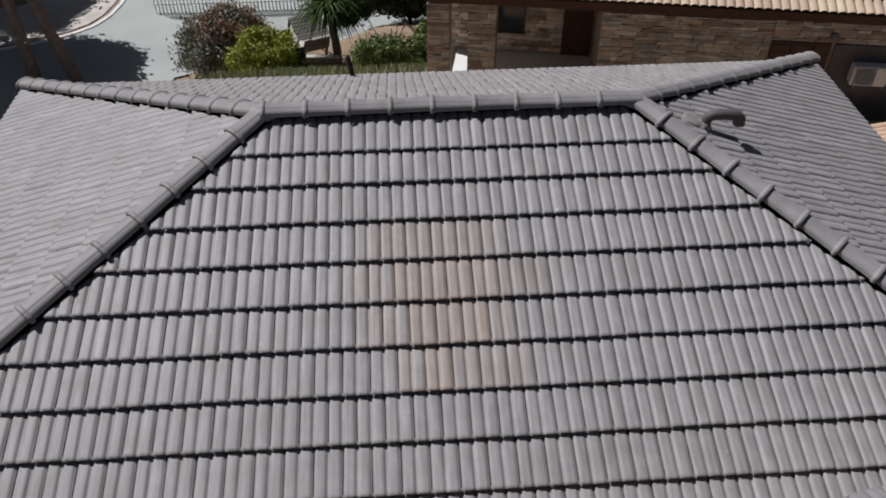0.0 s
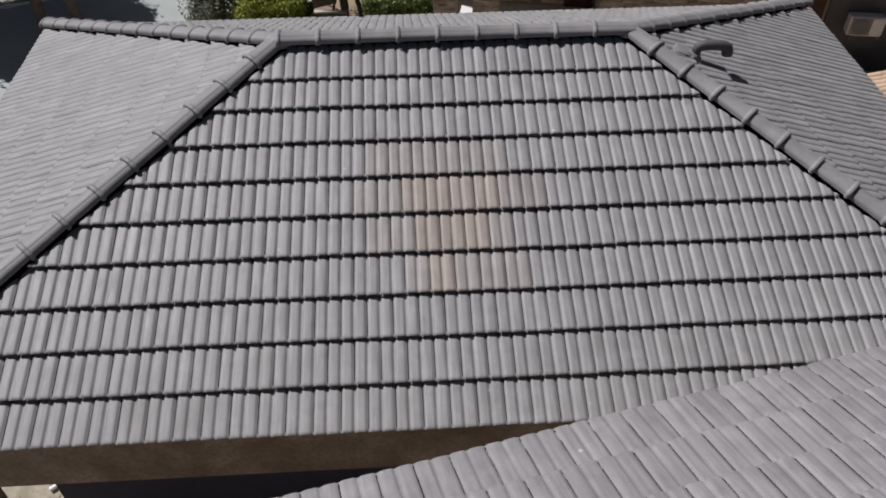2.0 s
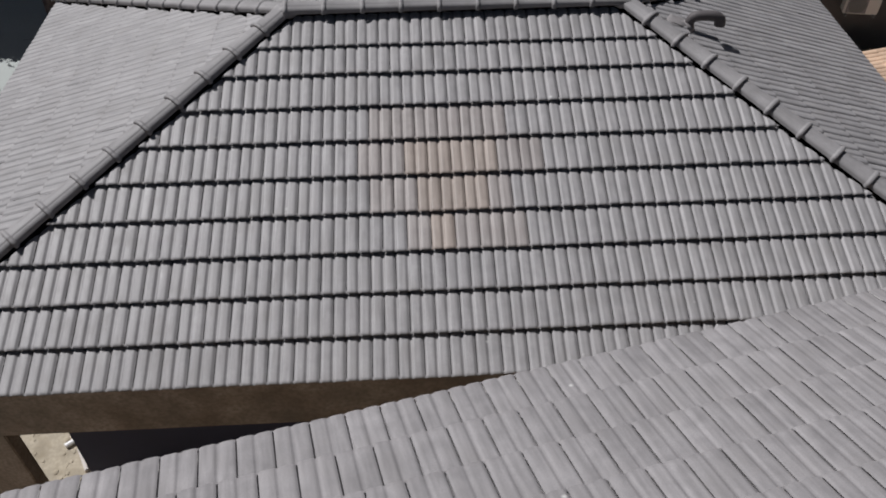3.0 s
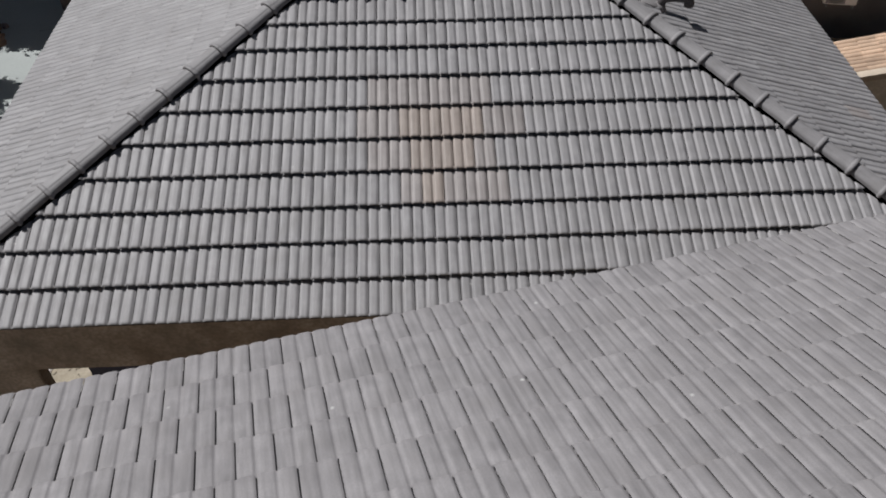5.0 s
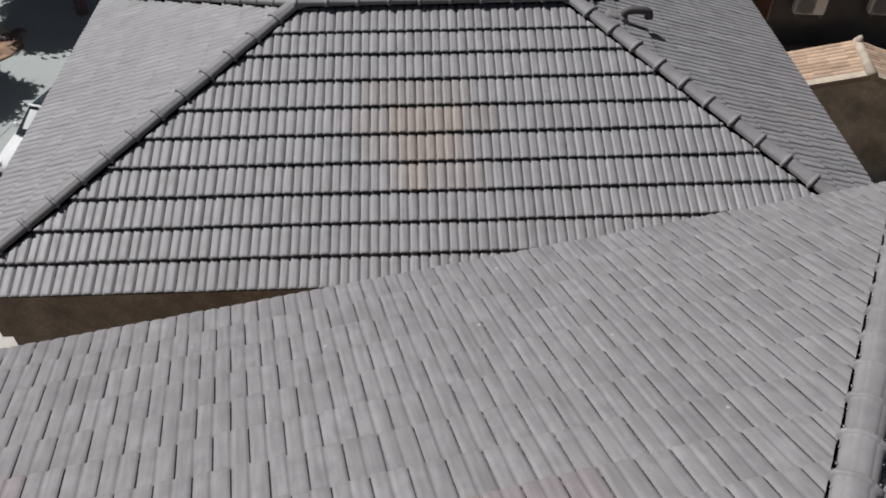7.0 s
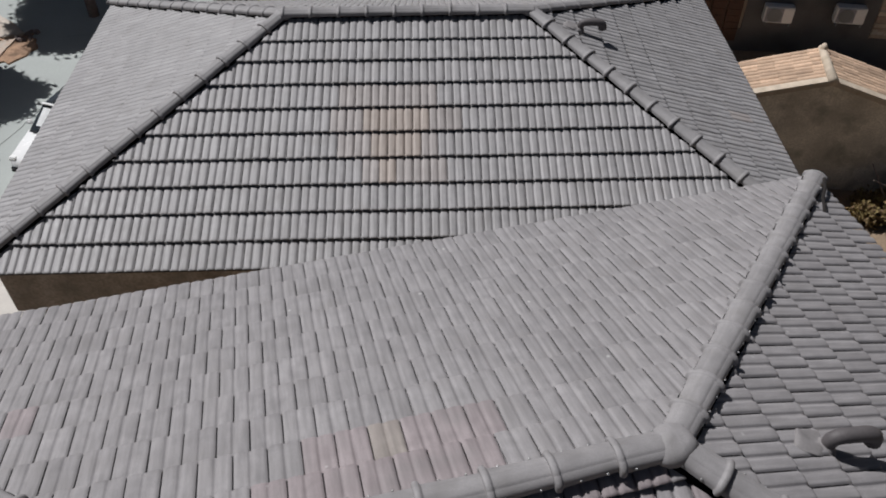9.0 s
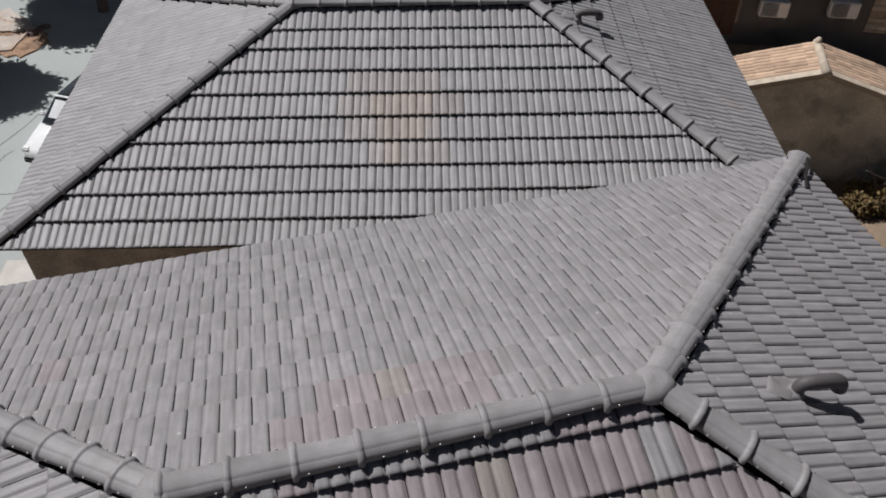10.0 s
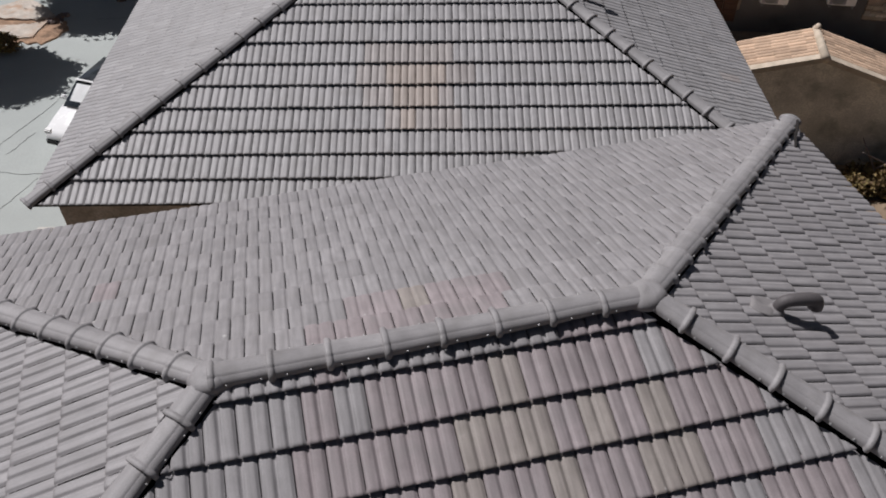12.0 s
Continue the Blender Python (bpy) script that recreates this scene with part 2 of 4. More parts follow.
# lift of the nose and height of the rolls; the back slopes' tiles lie closer and flatter
STEP, FLAT_STEP = (0.051, 1.0), (0.029, 0.55)
TILE_MESHES = {}
for tile_material, tile_step in [(m, h) for m in TILES_A + TILES_B for h in (STEP, FLAT_STEP)]:
    tile_source = tile_bm(*tile_step)
    mesh = bpy.data.meshes.new("roof_tile")
    tile_source.to_mesh(mesh)
    tile_source.free()
    mesh.materials.append(tile_material)
    TILE_MESHES[tile_material.name, tile_step] = mesh


def make_slope(house, palette, eave_l, eave_r, top_r, top_l, first=-0.03, warm=None, top_drop=0.0, phase=0.0, gauge=GAUGE, step=STEP):
    """One slope of a roof from its four corners, seen from outside: felt deck, and tiles cut along the hips and under the ridge."""
    e0, e1, t1, t0 = (Vector(p) for p in (eave_l, eave_r, top_r, top_l))
    ax = (e1 - e0).normalized()
    up = (t0 + t1) / 2 - (e0 + e1) / 2
    ay = (up - ax * up.dot(ax)).normalized()
    az = ax.cross(ay)
    mid = (e0 + e1) / 2
    m = Matrix((ax, ay, az)).transposed().to_4x4()
    m.translation = mid
    flat = [((p - mid).dot(ax), (p - mid).dot(ay)) for p in (e0, e1, t1, t0)]
    bm = bmesh.new()
    corners = flat if (t1 - t0).length > 0.01 else flat[:3]
    lower = [bm.verts.new((x, y, -0.045)) for x, y in corners]
    upper = [bm.verts.new((x, y, -0.012)) for x, y in corners]
    bm.faces.new(lower[::-1])
    bm.faces.new(upper)
    bm.faces.new((lower[0], lower[1], upper[1], upper[0]))
    slope = part("roof_slope", bm, FELT, house, "slope of grey double-roll tiles on black felt", local=m)
    length = flat[2][1]
    sides = []
    for (x0, y0), (x1, y1), sign in ((flat[0], flat[3], -1), (flat[1], flat[2], 1)):
        along = Vector((x1 - x0, y1 - y0, 0)).normalized()
        out = Vector((sign * along.y, -sign * along.x, 0))
        sides.append((Vector((x0, y0, 0)) - out * HIP_CUT, out))
    starts = [first + gauge * k for k in range(40)]
    if first > 0.05:
        starts.insert(0, -0.03)
    starts = [v for v in starts if v < length - 0.09]
    starts[-1] -= top_drop
    for row, b in enumerate(starts):
        offset = phase + (TW / 2 if row % 2 else 0)
        for i in range(-30, 31):
            x = offset + i * TW
            corner_points = [Vector((x + dx, b + dy, 0)) for dx in (-TW / 2, TW / 2) for dy in (0, GAUGE + OVER)]
            depths = [[(c - p).dot(n) for c in corner_points] for p, n in sides]
            if any(min(d) > -0.01 for d in depths):
                continue
            share = warm(x, b) + random.gauss(0, 0.11) if warm else 0
            tan = 2 if share > 0.72 else 1 if share > 0.36 else 0
            local = Matrix.Translation((x, b + random.uniform(-0.004, 0.004), random.uniform(0, 0.004))) @ Euler((random.uniform(-0.004, 0.004), random.uniform(-0.006, 0.006), random.uniform(-0.005, 0.005))).to_matrix().to_4x4()
            if all(max(d) < 0 for d in depths) and b + GAUGE + OVER < length - RIDGE_CUT:
                ob = new("roof_tile", TILE_MESHES[palette[tan].name, step])
            else:
                bm = tile_bm(*step)
                planes = [(p - Vector((x, b, 0)), n) for p, n in sides] + [(Vector((0, length - RIDGE_CUT - b, 0)), Vector((0, 1, 0)))]
                for co, no in planes:
                    bmesh.ops.bisect_plane(bm, geom=bm.verts[:] + bm.edges[:] + bm.faces[:], plane_co=co, plane_no=no, clear_outer=True)
                if len(bm.faces) < 3:
                    bm.free()
                    continue
                me = bpy.data.meshes.new("roof_tile")
                bm.to_mesh(me)
                bm.free()
                me.materials.append(palette[tan])
                ob = new("roof_tile", me)
            ob.parent = slope
            ob.matrix_basis = local
    return slope


CAP_STEP = 0.363
CAP_SIDE = [(0.03, 0.067), (0.05, 0.062), (0.054, 0.0575), (0.059, 0.057), (0.084, 0.044), (0.097, 0.032), (0.102, 0.02), (0.104, -0.006)]
CAP_LINE = [(-x, z) for x, z in reversed(CAP_SIDE)] + [(0.0, 0.071)] + CAP_SIDE


def cap_mesh(cap_mat):
    """A ridge or hip cap lying along y, with a raised collar at its low end y = 0."""
    bm = bmesh.new()
    stations = [(0.0, 1.1), (0.002, 1.17), (0.007, 1.22), (0.015, 1.25), (0.024, 1.25), (0.033, 1.22), (0.04, 1.14), (0.044, 1.05), (0.052, 1.01), (CAP_STEP + 0.03, 0.9)]
    outer = [[bm.verts.new((x * k, y, z * k)) for x, z in CAP_LINE] for y, k in stations]
    for a, b in zip(outer, outer[1:]):
        for i in range(len(CAP_LINE) - 1):
            bm.faces.new((a[i], a[i + 1], b[i + 1], b[i])).smooth = True
    for y, k, flip in ((0.0, 1.1, False), (CAP_STEP + 0.03, 0.9, True)):
        out = [bm.verts.new((x * k, y, z * k)) for x, z in CAP_LINE]
        inn = [bm.verts.new((x * k * 0.85, y, z * k * 0.83)) for x, z in CAP_LINE]
        for i in range(len(CAP_LINE) - 1):
            q = (out[i], inn[i], inn[i + 1], out[i + 1])
            bm.faces.new(q[::-1] if flip else q)
    me = bpy.data.meshes.new("ridge_cap")
    bm.normal_update()
    bm.to_mesh(me)
    bm.free()
    me.materials.append(cap_mat)
    return me


CAP_MESHES = {mat.name: cap_mesh(mat) for mat in (CAP_A, CAP_B)}
bm = bmesh.new()
bmesh.ops.create_uvsphere(bm, u_segments=7, v_segments=5, radius=0.008)
SCREW_MESH = bpy.data.meshes.new("screw")
bm.to_mesh(SCREW_MESH)
bm.free()
SCREW_MESH.materials.append(SCREW)


def cap_run(house, cap_mat, low, high, up, screws):
    """Caps from the low end to the high end."""
    low, high = Vector(low), Vector(high)
    d = (high - low)
    count = max(1, round(d.length / CAP_STEP))
    y = d.normalized()
    # mortar fill that also blocks light and darkens the gap below the caps
    part("bedding", tube([low + y * 0.05, high - y * 0.02], 0.06, 8), BEDDING, house, "mortar bedding under the caps, darkened for the gap's shade")
    x = y.cross(Vector(up)).normalized()
    z = x.cross(y)
    for i in range(count):
        p = low + d * (i / count)
        m = Matrix((x, y, z)).transposed().to_4x4()
        m.translation = p
        m = m @ pose(0, 0, random.uniform(0, 0.005), random.uniform(-0.5, 0.5), random.uniform(-1.5, 1.5), random.uniform(-0.8, 0.8))
        cap = new("ridge_cap", CAP_MESHES[cap_mat.name])
        cap.parent = house
        cap.matrix_basis = m @ Matrix.Diagonal((1, d.length / count / CAP_STEP, 1, 1))
        if screws:
            for sx in (-1, 1):
                for yy in (0.12, 0.29):
                    s = new("screw", SCREW_MESH)
                    s.parent = cap
                    s.matrix_basis = pose(sx * 0.104, yy + random.uniform(-0.03, 0.03), 0.016)


def hip_roof(house, palette, cap_mat, xl, xr, yf, yb, eave_z, rl, rr, ry, ridge_z, screws, firsts, phases, warm=None, top_drop=0.0, sag=0.0, lump=0.14, warm_back=None, flare=0.0, gauge_back=GAUGE, back_lift=0.0):
    """A hipped roof: eave corners at x = xl, xr and y = yf, yb, and a ridge from x = rl to rr at y = ry.
    firsts, phases: where the courses and the joints begin on the front, right, back and left slope."""
    fl, fr, br, bl = (xl, yf, eave_z), (xr, yf, eave_z), (xr, yb, eave_z), (xl - flare, yb, eave_z)
    top_l, top_r = (rl, ry, ridge_z - sag), (rr, ry, ridge_z)
    make_slope(house, palette, fl, fr, top_r, top_l, firsts[0], warm, top_drop, phases[0])
    make_slope(house, palette, fr, br, top_r, top_r, firsts[1], lambda x, y: 0.12, phase=phases[1])
    rise = Vector((0, 0, back_lift))
    make_slope(house, palette, Vector(br) + rise, Vector(bl) + rise, top_l, top_r, firsts[2], warm_back, phase=phases[2], gauge=gauge_back, step=FLAT_STEP)
    make_slope(house, palette, bl, fl, top_l, top_l, firsts[3], phase=phases[3])
    lift, hip_lift = 0.041, 0.05
    for corner, top in ((fl, top_l), (fr, top_r), (br, top_r), (bl, top_l)):
        low, high = Vector(corner), Vector(top)
        d = (high - low).normalized()
        low = low - d * 0.06
        side = d.cross(Vector((0, 0, 1))).normalized()
        up = side.cross(d)
        cap_run(house, cap_mat, low + Vector((0, 0, hip_lift)), high + Vector((0, 0, hip_lift - 0.006)), up, screws)
    cap_run(house, cap_mat, Vector(top_l) + Vector((-0.02, 0, lift + 0.01)), Vector(top_r) + Vector((0.02, 0, lift + 0.01)), (0, 0, 1), screws)
    # mortar lump where ridge and hips meet
    for top in (top_l, top_r):
        bm = bmesh.new()
        bmesh.ops.create_icosphere(bm, subdivisions=3, radius=lump, matrix=Matrix.Translation(Vector(top) + Vector((0, 0, lift + 0.0))) @ Matrix.Diagonal((1.15, 1, 0.58, 1)))
        for vert in bm.verts:
            vert.co += (vert.co - Vector(top)).normalized() * 0.02 * noise.noise(vert.co * 14)
        part("mortar_joint", bm, cap_mat, house, smooth=True)


# ================= ground =================
ROAD_Z = -8.85


def smooth(a, b, v):
    t = min(1, max(0, (v - a) / (b - a)))
    return t * t * (3 - 2 * t)


def ground_z(x, y):
    plot = -4.42 - 2.45 * smooth(5.6, 6.6, x) * (1 - smooth(5.6, 6.4, y))
    back = -4.6 - 3.6 * smooth(7.5, 17, y)
    z = plot + (back - plot) * smooth(5, 7.5, y)
    return ROAD_Z + (z - ROAD_Z) * smooth(-8.2, -6.6, x - 0.12 * max(0, y - 8)) * (1 - smooth(17.5, 19.5, y - 1.2 * smooth(-2.5, -0.5, x)))


verts, faces = [], []
xs = [-400, -120, -60, -35] + [(-25 + 0.5 * i) for i in range(91)] + [30, 60, 120, 400]
ys = [-400, -120, -60, -35] + [(-22 + 0.5 * i) for i in range(105)] + [40, 60, 120, 400]
for y in ys:
    for x in xs:
        verts.append((x, y, ground_z(x, y) + 0.03 * noise.noise(Vector((x, y, 0)))))
w = len(xs)
for j in range(len(ys) - 1):
    for i in range(w - 1):
        a = j * w + i
        faces.append((a, a + 1, a + w + 1, a + w))
ground = part("ground", (verts, faces), SOIL, smooth=True)
tagged(ground, "dry brown soil sloping down to the street", "ground", kind="structure")

road = part("road", ([(-16.5, -60, ROAD_Z + 0.06), (-8.3, -60, ROAD_Z + 0.06), (-8.3, 10, ROAD_Z + 0.06), (-7.4, 17, ROAD_Z + 0.06), (-3, 18.6, ROAD_Z + 0.06), (2, 20.6, ROAD_Z + 0.06), (2, 60, ROAD_Z + 0.06), (-9, 60, ROAD_Z + 0.06), (-10.7, 24, ROAD_Z + 0.06), (-11.4, 21, ROAD_Z + 0.06), (-16.5, 18, ROAD_Z + 0.06)],
                     [tuple(range(11))]), ROAD)
tagged(road, "pale worn concrete street in full sun", "road", kind="structure")

# ================= houses =================
def tan_patch(cx, cy, rx, ry, most):
    """How likely a tile is a tan one, round a patch of the slope."""
    return lambda x, y: most * math.exp(-((x - cx) / rx) ** 2 - ((y - cy) / ry) ** 2)


house_a = tagged(new("house"), "plastered house with a grey hipped tile roof, lower of the two", "house", "grey tiled houses")
hip_roof(house_a, TILES_A, CAP_A, -5.15, 5.16, -3.47, 3.19, -1.375, -1.63, 1.75, 0.02, 0.005, False, (-0.03, -0.03, -0.03, -0.03), (-0.092, 0.0, 0.0, 0.0), warm=tan_patch(-0.15, 1.62, 0.8, 0.8, 1.0), top_drop=0.045, lump=0.115)
house_b = tagged(new("house"), "house with a grey hipped tile roof, higher of the two", "house", "grey tiled houses")
house_b.matrix_world = pose(0.206, -8.007, 0, 0, 0, 12.6)
hip_roof(house_b, TILES_B, CAP_B, -5.08, 5.08, -3.55, 3.39, -0.12, -1.52, 1.52, 0.0, 1.28, True, (0.255, -0.03, -0.1, 0.155), (0.081, 0.0, -0.065, 0.012), warm=tan_patch(0.5, 2.6, 1.9, 1.2, 0.8), sag=0.042, flare=0.22, gauge_back=0.3625, back_lift=0.03, warm_back=tan_patch(-0.1, 3.1, 1.1, 0.6, 0.55))


def house_walls(house, half_length, reach, eave_z, base_z, porch):
    x, y = half_length - (0.22 if porch else 0.42), reach - 0.3
    t = 0.2
    top = eave_z - 0.06
    part("soffit", box_bm(-half_length + 0.04, half_length - 0.04, -reach + 0.04, reach - 0.04, eave_z - 0.1, eave_z - 0.06), SOFFIT, house, "pale grey painted eave soffit")
    if porch:
        part("beam", box_bm(-x, x, -y - 0.22, -y + t, -2.27, top - 0.05, 0.008), BEAM, house, "weathered brown porch beam under the eave")
        # recess wall coloured as the shade inside the porch
        part("wall", box_bm(-x + 0.74, x - 0.2, -y + 0.58, -y + 1.9, base_z, top - 0.05), PORCHSHADE, house, "recessed porch wall, its deep shade painted blue-black")
        for px in (-x, x - 0.64):
            part("post", box_bm(px, px + 0.64, -y - 0.07, -y + 0.1, base_z, -2.273, 0.01), BEAM, house, "weathered plaster pier")
    else:
        part("wall", box_bm(-x, x, -y, -y + t, base_z, top - 0.05), PLASTER, house)
    part("wall", box_bm(-x, x, y - t, y, base_z, top - 0.05), PLASTER, house)
    for s in (-1, 1):
        part("wall", box_bm(min(s * x, s * (x - t)), max(s * x, s * (x - t)), -y + (1.9 if porch else t) + 0.003, y - t - 0.003, base_z, top - 0.05), PLASTER, house)


house_walls(house_a, 5.15, 3.33, -1.375, -4.9, True)
house_walls(house_b, 5.07, 3.55, -0.12, -4.9, False)
terrace = part("terrace", box_bm(-5.215, -3.2, -3.0, 0.5, -4.6, -4.36), SAND)
paving = part("paving", box_bm(-7.1, -5.22, -6.5, -0.6, -4.75, -4.34, 0.01), KERB)
tagged(paving, "pale concrete paving along the house, in full sun", "paving", kind="structure")
tagged(terrace, "sunlit sandy concrete terrace beside the house", "terrace", kind="structure")


offcut = part("pipe_offcut", tube([(-4.625, -2.03, -4.328), (-4.53, -1.955, -4.328)], 0.03, 10), WHITE)
tagged(offcut, "short white pipe offcut lying on the sandy terrace", "pipe")
edging = part("step_edge", box_bm(-0.02, 0.02, -0.27, 0.27, 0, 0.05, 0.006), KERB, local=pose(-4.42, -2.13, -4.36, 0, 0, 28))
tagged(edging, "pale worn step edge on the terrace", "step")
debris = random.Random(31)
pebbles = bmesh.new()
for k in range(70):
    bmesh.ops.create_icosphere(pebbles, subdivisions=2, radius=debris.uniform(0.008, 0.03), matrix=Matrix.Translation((debris.uniform(-5.2, -4.4), debris.uniform(-2.9, -1.2), -4.357)) @ Matrix.Diagonal((1, 1.3, 0.35, 1)))
tagged(part("gravel", pebbles, SAND), "loose gravel scattered on the terrace", "gravel", kind="stuff")


# ---- bent vent pipes ----
def vent_pipe(at, heading, width, height, label):
    vent = tagged(new("vent_pipe"), label, "vent pipe", "bent vent pipes on the roofs")
    vent.matrix_world = Matrix.Translation(at) @ pose(0, 0, 0, 0, 0, heading)
    pts = [(0, 0, -0.12), (0, 0, 0.05)]
    for i in range(13):
        a = radians(180 - 15 * i)
        c, v = math.cos(a), math.sin(a)
        pts.append((width / 2 + width / 2 * math.copysign(abs(c) ** 0.6, c), 0, height * (0.4 + 0.6 * v ** 0.6)))
    part("pipe", tube(pts, 0.046, 14, taper=1.25), PVC, vent, "dark grey painted bent pipe", smooth=True)
    flashing = bmesh.new()
    bmesh.ops.create_cone(flashing, cap_ends=True, segments=20, radius1=0.095, radius2=0.05, depth=0.06, matrix=pose(-0.01, 0, 0.06, 0, 16))
    part("flashing", flashing, MORTAR, vent, "mortar flashing round the pipe", smooth=True)
    apron = bmesh.new()
    bmesh.ops.create_icosphere(apron, subdivisions=4, radius=1.0, matrix=pose(-0.11, 0.01, 0.095, 0, 21) @ Matrix.Diagonal((0.13, 0.1, 0.024, 1)))
    for vert in apron.verts:
        vert.co.z += 0.01 * noise.noise(vert.co * 14)
        vert.co.x += 0.04 * noise.noise(vert.co * 9)
        vert.co.y += 0.03 * noise.noise(vert.co * 11)
    part("apron", apron, MORTAR, vent, "smooth pale mortar apron", smooth=True)
    return vent


vent_pipe((2.46, -0.04, -0.274), -5, 0.31, 0.17, "bent grey vent pipe standing on tiled slope of lower roof")
vent_pipe((2.83, -7.43, 0.82), 4, 0.3, 0.165, "bent grey vent pipe standing on tiled slope of higher roof")
part("wire", tube([(5.06, 3.24, 0.06), (4.98, 3.1, 0.05), (4.88, 2.98, 0.045), (4.82, 2.88, 0.07), (4.74, 2.75, 0.08)], 0.017, 7), FELT, house_b, "loose black cable end at the hip")
stub = part("pipe_stub", tube([(-0.98, 3.1, -1.4), (-1.0, 3.1, -1.15), (-1.03, 3.08, -1.02)], 0.032, 8), FELT, smooth=True)
tagged(stub, "short black pipe stub at the back eave", "pipe")

# ================= stone house =================
stone_house = tagged(new("house"), "stone-clad house with pale clay tile roof, in shade", "house")
stone_house.matrix_world = Matrix.Translation((1.0, 8.0, 0)) @ pose(0, 0, 0, 0, 0, math.degrees(math.atan2(-0.1856, 0.9826)))
# local: x along the wall, y into the house
bm = bmesh.new()
bmesh.ops.create_cube(bm, size=1)
bmesh.ops.bevel(bm, geom=bm.edges[:], offset=0.05, segments=1, affect="EDGES")
for vert in bm.verts:
    vert.co += Vector((noise.noise(vert.co * 3.1), noise.noise(vert.co * 2.3 + Vector((5, 1, 0))), noise.noise(vert.co * 2.7 + Vector((0, 7, 3))))) * 0.08
STONE_MESHES = []
for stone_material in STONES:
    mesh = bpy.data.meshes.new("stone")
    bm.to_mesh(mesh)
    mesh.materials.append(stone_material)
    STONE_MESHES.append(mesh)
bm.free()


def stone_face(wall, x0, x1, z0, z1, y, rng, kinds=slice(0, 5)):
    """Stacked ledge stones on a wall's face, each an object of its own."""
    z = z0
    while z < z1 - 0.03:
        h = min(rng.uniform(0.04, 0.1), z1 - z)
        x = x0
        while x < x1 - 0.02:
            length = min(rng.uniform(0.1, 0.5), x1 - x)
            if x1 - x - length < 0.08:
                length = x1 - x
            stone = new("stone", rng.choice(STONE_MESHES[kinds]))
            stone.parent = wall
            stone.matrix_basis = pose(x + length / 2, y + rng.uniform(-0.004, 0.012), z + h / 2, 0, rng.uniform(-3, 3), rng.uniform(-3, 3)) @ Matrix.Diagonal((length - 0.003, 0.09, h - 0.003, 1))
            x += length
        z += h


stone_rng = random.Random(4)
for x0, x1 in ((-0.79, -0.36), (0.0, 0.54)):
    pillar = part("pillar", box_bm(x0, x1, 0, 0.4, -6.4, -2.53), JOINT, stone_house, "stone-clad porch pillar")
    stone_face(pillar, x0, x1, -4.1, -2.56, -0.01, stone_rng)
# lower wall made dark in colour to stand for the shade there
part("plinth", box_bm(2.5, 12.5, -0.01, 0.3, -7.4, -4.0), RENDERSHADE, stone_house, "lower wall, painted dark for its deep shade")
main_wall = part("wall", box_bm(2.5, 12.5, 0, 0.3, -3.997, -2.53), JOINT, stone_house, "wall of stacked brown stone in shade")
stone_face(main_wall, 2.5, 5.6, -3.95, -2.56, -0.01, stone_rng)
stone_face(main_wall, 5.6, 8.2, -2.95, -2.56, -0.01, stone_rng)
stone_face(main_wall, 8.2, 10.5, -2.95, -2.56, -0.01, stone_rng)
stone_face(main_wall, 9.6, 10.5, -3.95, -2.95, -0.01, stone_rng)
part("panel", box_bm(6.75, 9.58, -0.04, -0.003, -3.99, -2.98), RENDERSHADE, stone_house, "dark rendered wall panel")
inner_wall = part("wall", box_bm(-0.8, 2.5, 1.6, 1.9, -6.4, -2.3), JOINT, stone_house, "inner porch wall of stacked brown stone, paler for bounced light")
# paler stones here stand for light bounced into the porch
stone_face(inner_wall, -0.8, 1.85, -4.25, -2.5, 1.59, stone_rng, slice(3, 7))
part("porch_floor", box_bm(-0.36, 2.5, -0.3, 1.6, -4.7, -4.3), WHITE, stone_house, "white tiled porch floor")
part("wall", box_bm(2.5, 2.62, 0.3, 1.6, -6.4, -2.3), JOINT, stone_house)
# unseen pale panel, added to throw more light onto the inner wall
part("porch_ceiling", box_bm(-0.78, 2.497, 0.303, 1.597, -2.42, -2.38), CREAM, stone_house, "unseen cream panel added to bounce light into the porch")
part("wall_head", box_bm(-0.78, 12.5, 0.02, 0.3, -2.52, -2.38), JOINT, stone_house)
part("beam", box_bm(-0.78, 12.6, -0.08, 0.018, -2.55, -2.45), WOOD, stone_house, "dark timber eave beam")
door = part("door", box_bm(1.85, 2.45, 1.54, 1.597, -4.3, -2.4), WOOD, stone_house, "dark wooden door in the porch")
part("door_panel", box_bm(1.95, 2.35, 1.52, 1.54, -3.4, -2.55), WOOD, door)
part("door_panel", box_bm(1.95, 2.35, 1.52, 1.54, -4.2, -3.5), WOOD, door)
porch_window = part("window", box_bm(0.5, 1.02, 1.5, 1.54, -3.84, -3.0), GLASS, stone_house, "dark porch window")
part("window_frame", box_bm(0.46, 0.5, 1.49, 1.545, -3.88, -2.96), WOOD, porch_window)
part("window_frame", box_bm(1.02, 1.06, 1.49, 1.545, -3.88, -2.96), WOOD, porch_window)
part("window_sill", box_bm(0.44, 1.08, 1.46, 1.545, -3.9, -3.843), CREAM, porch_window)


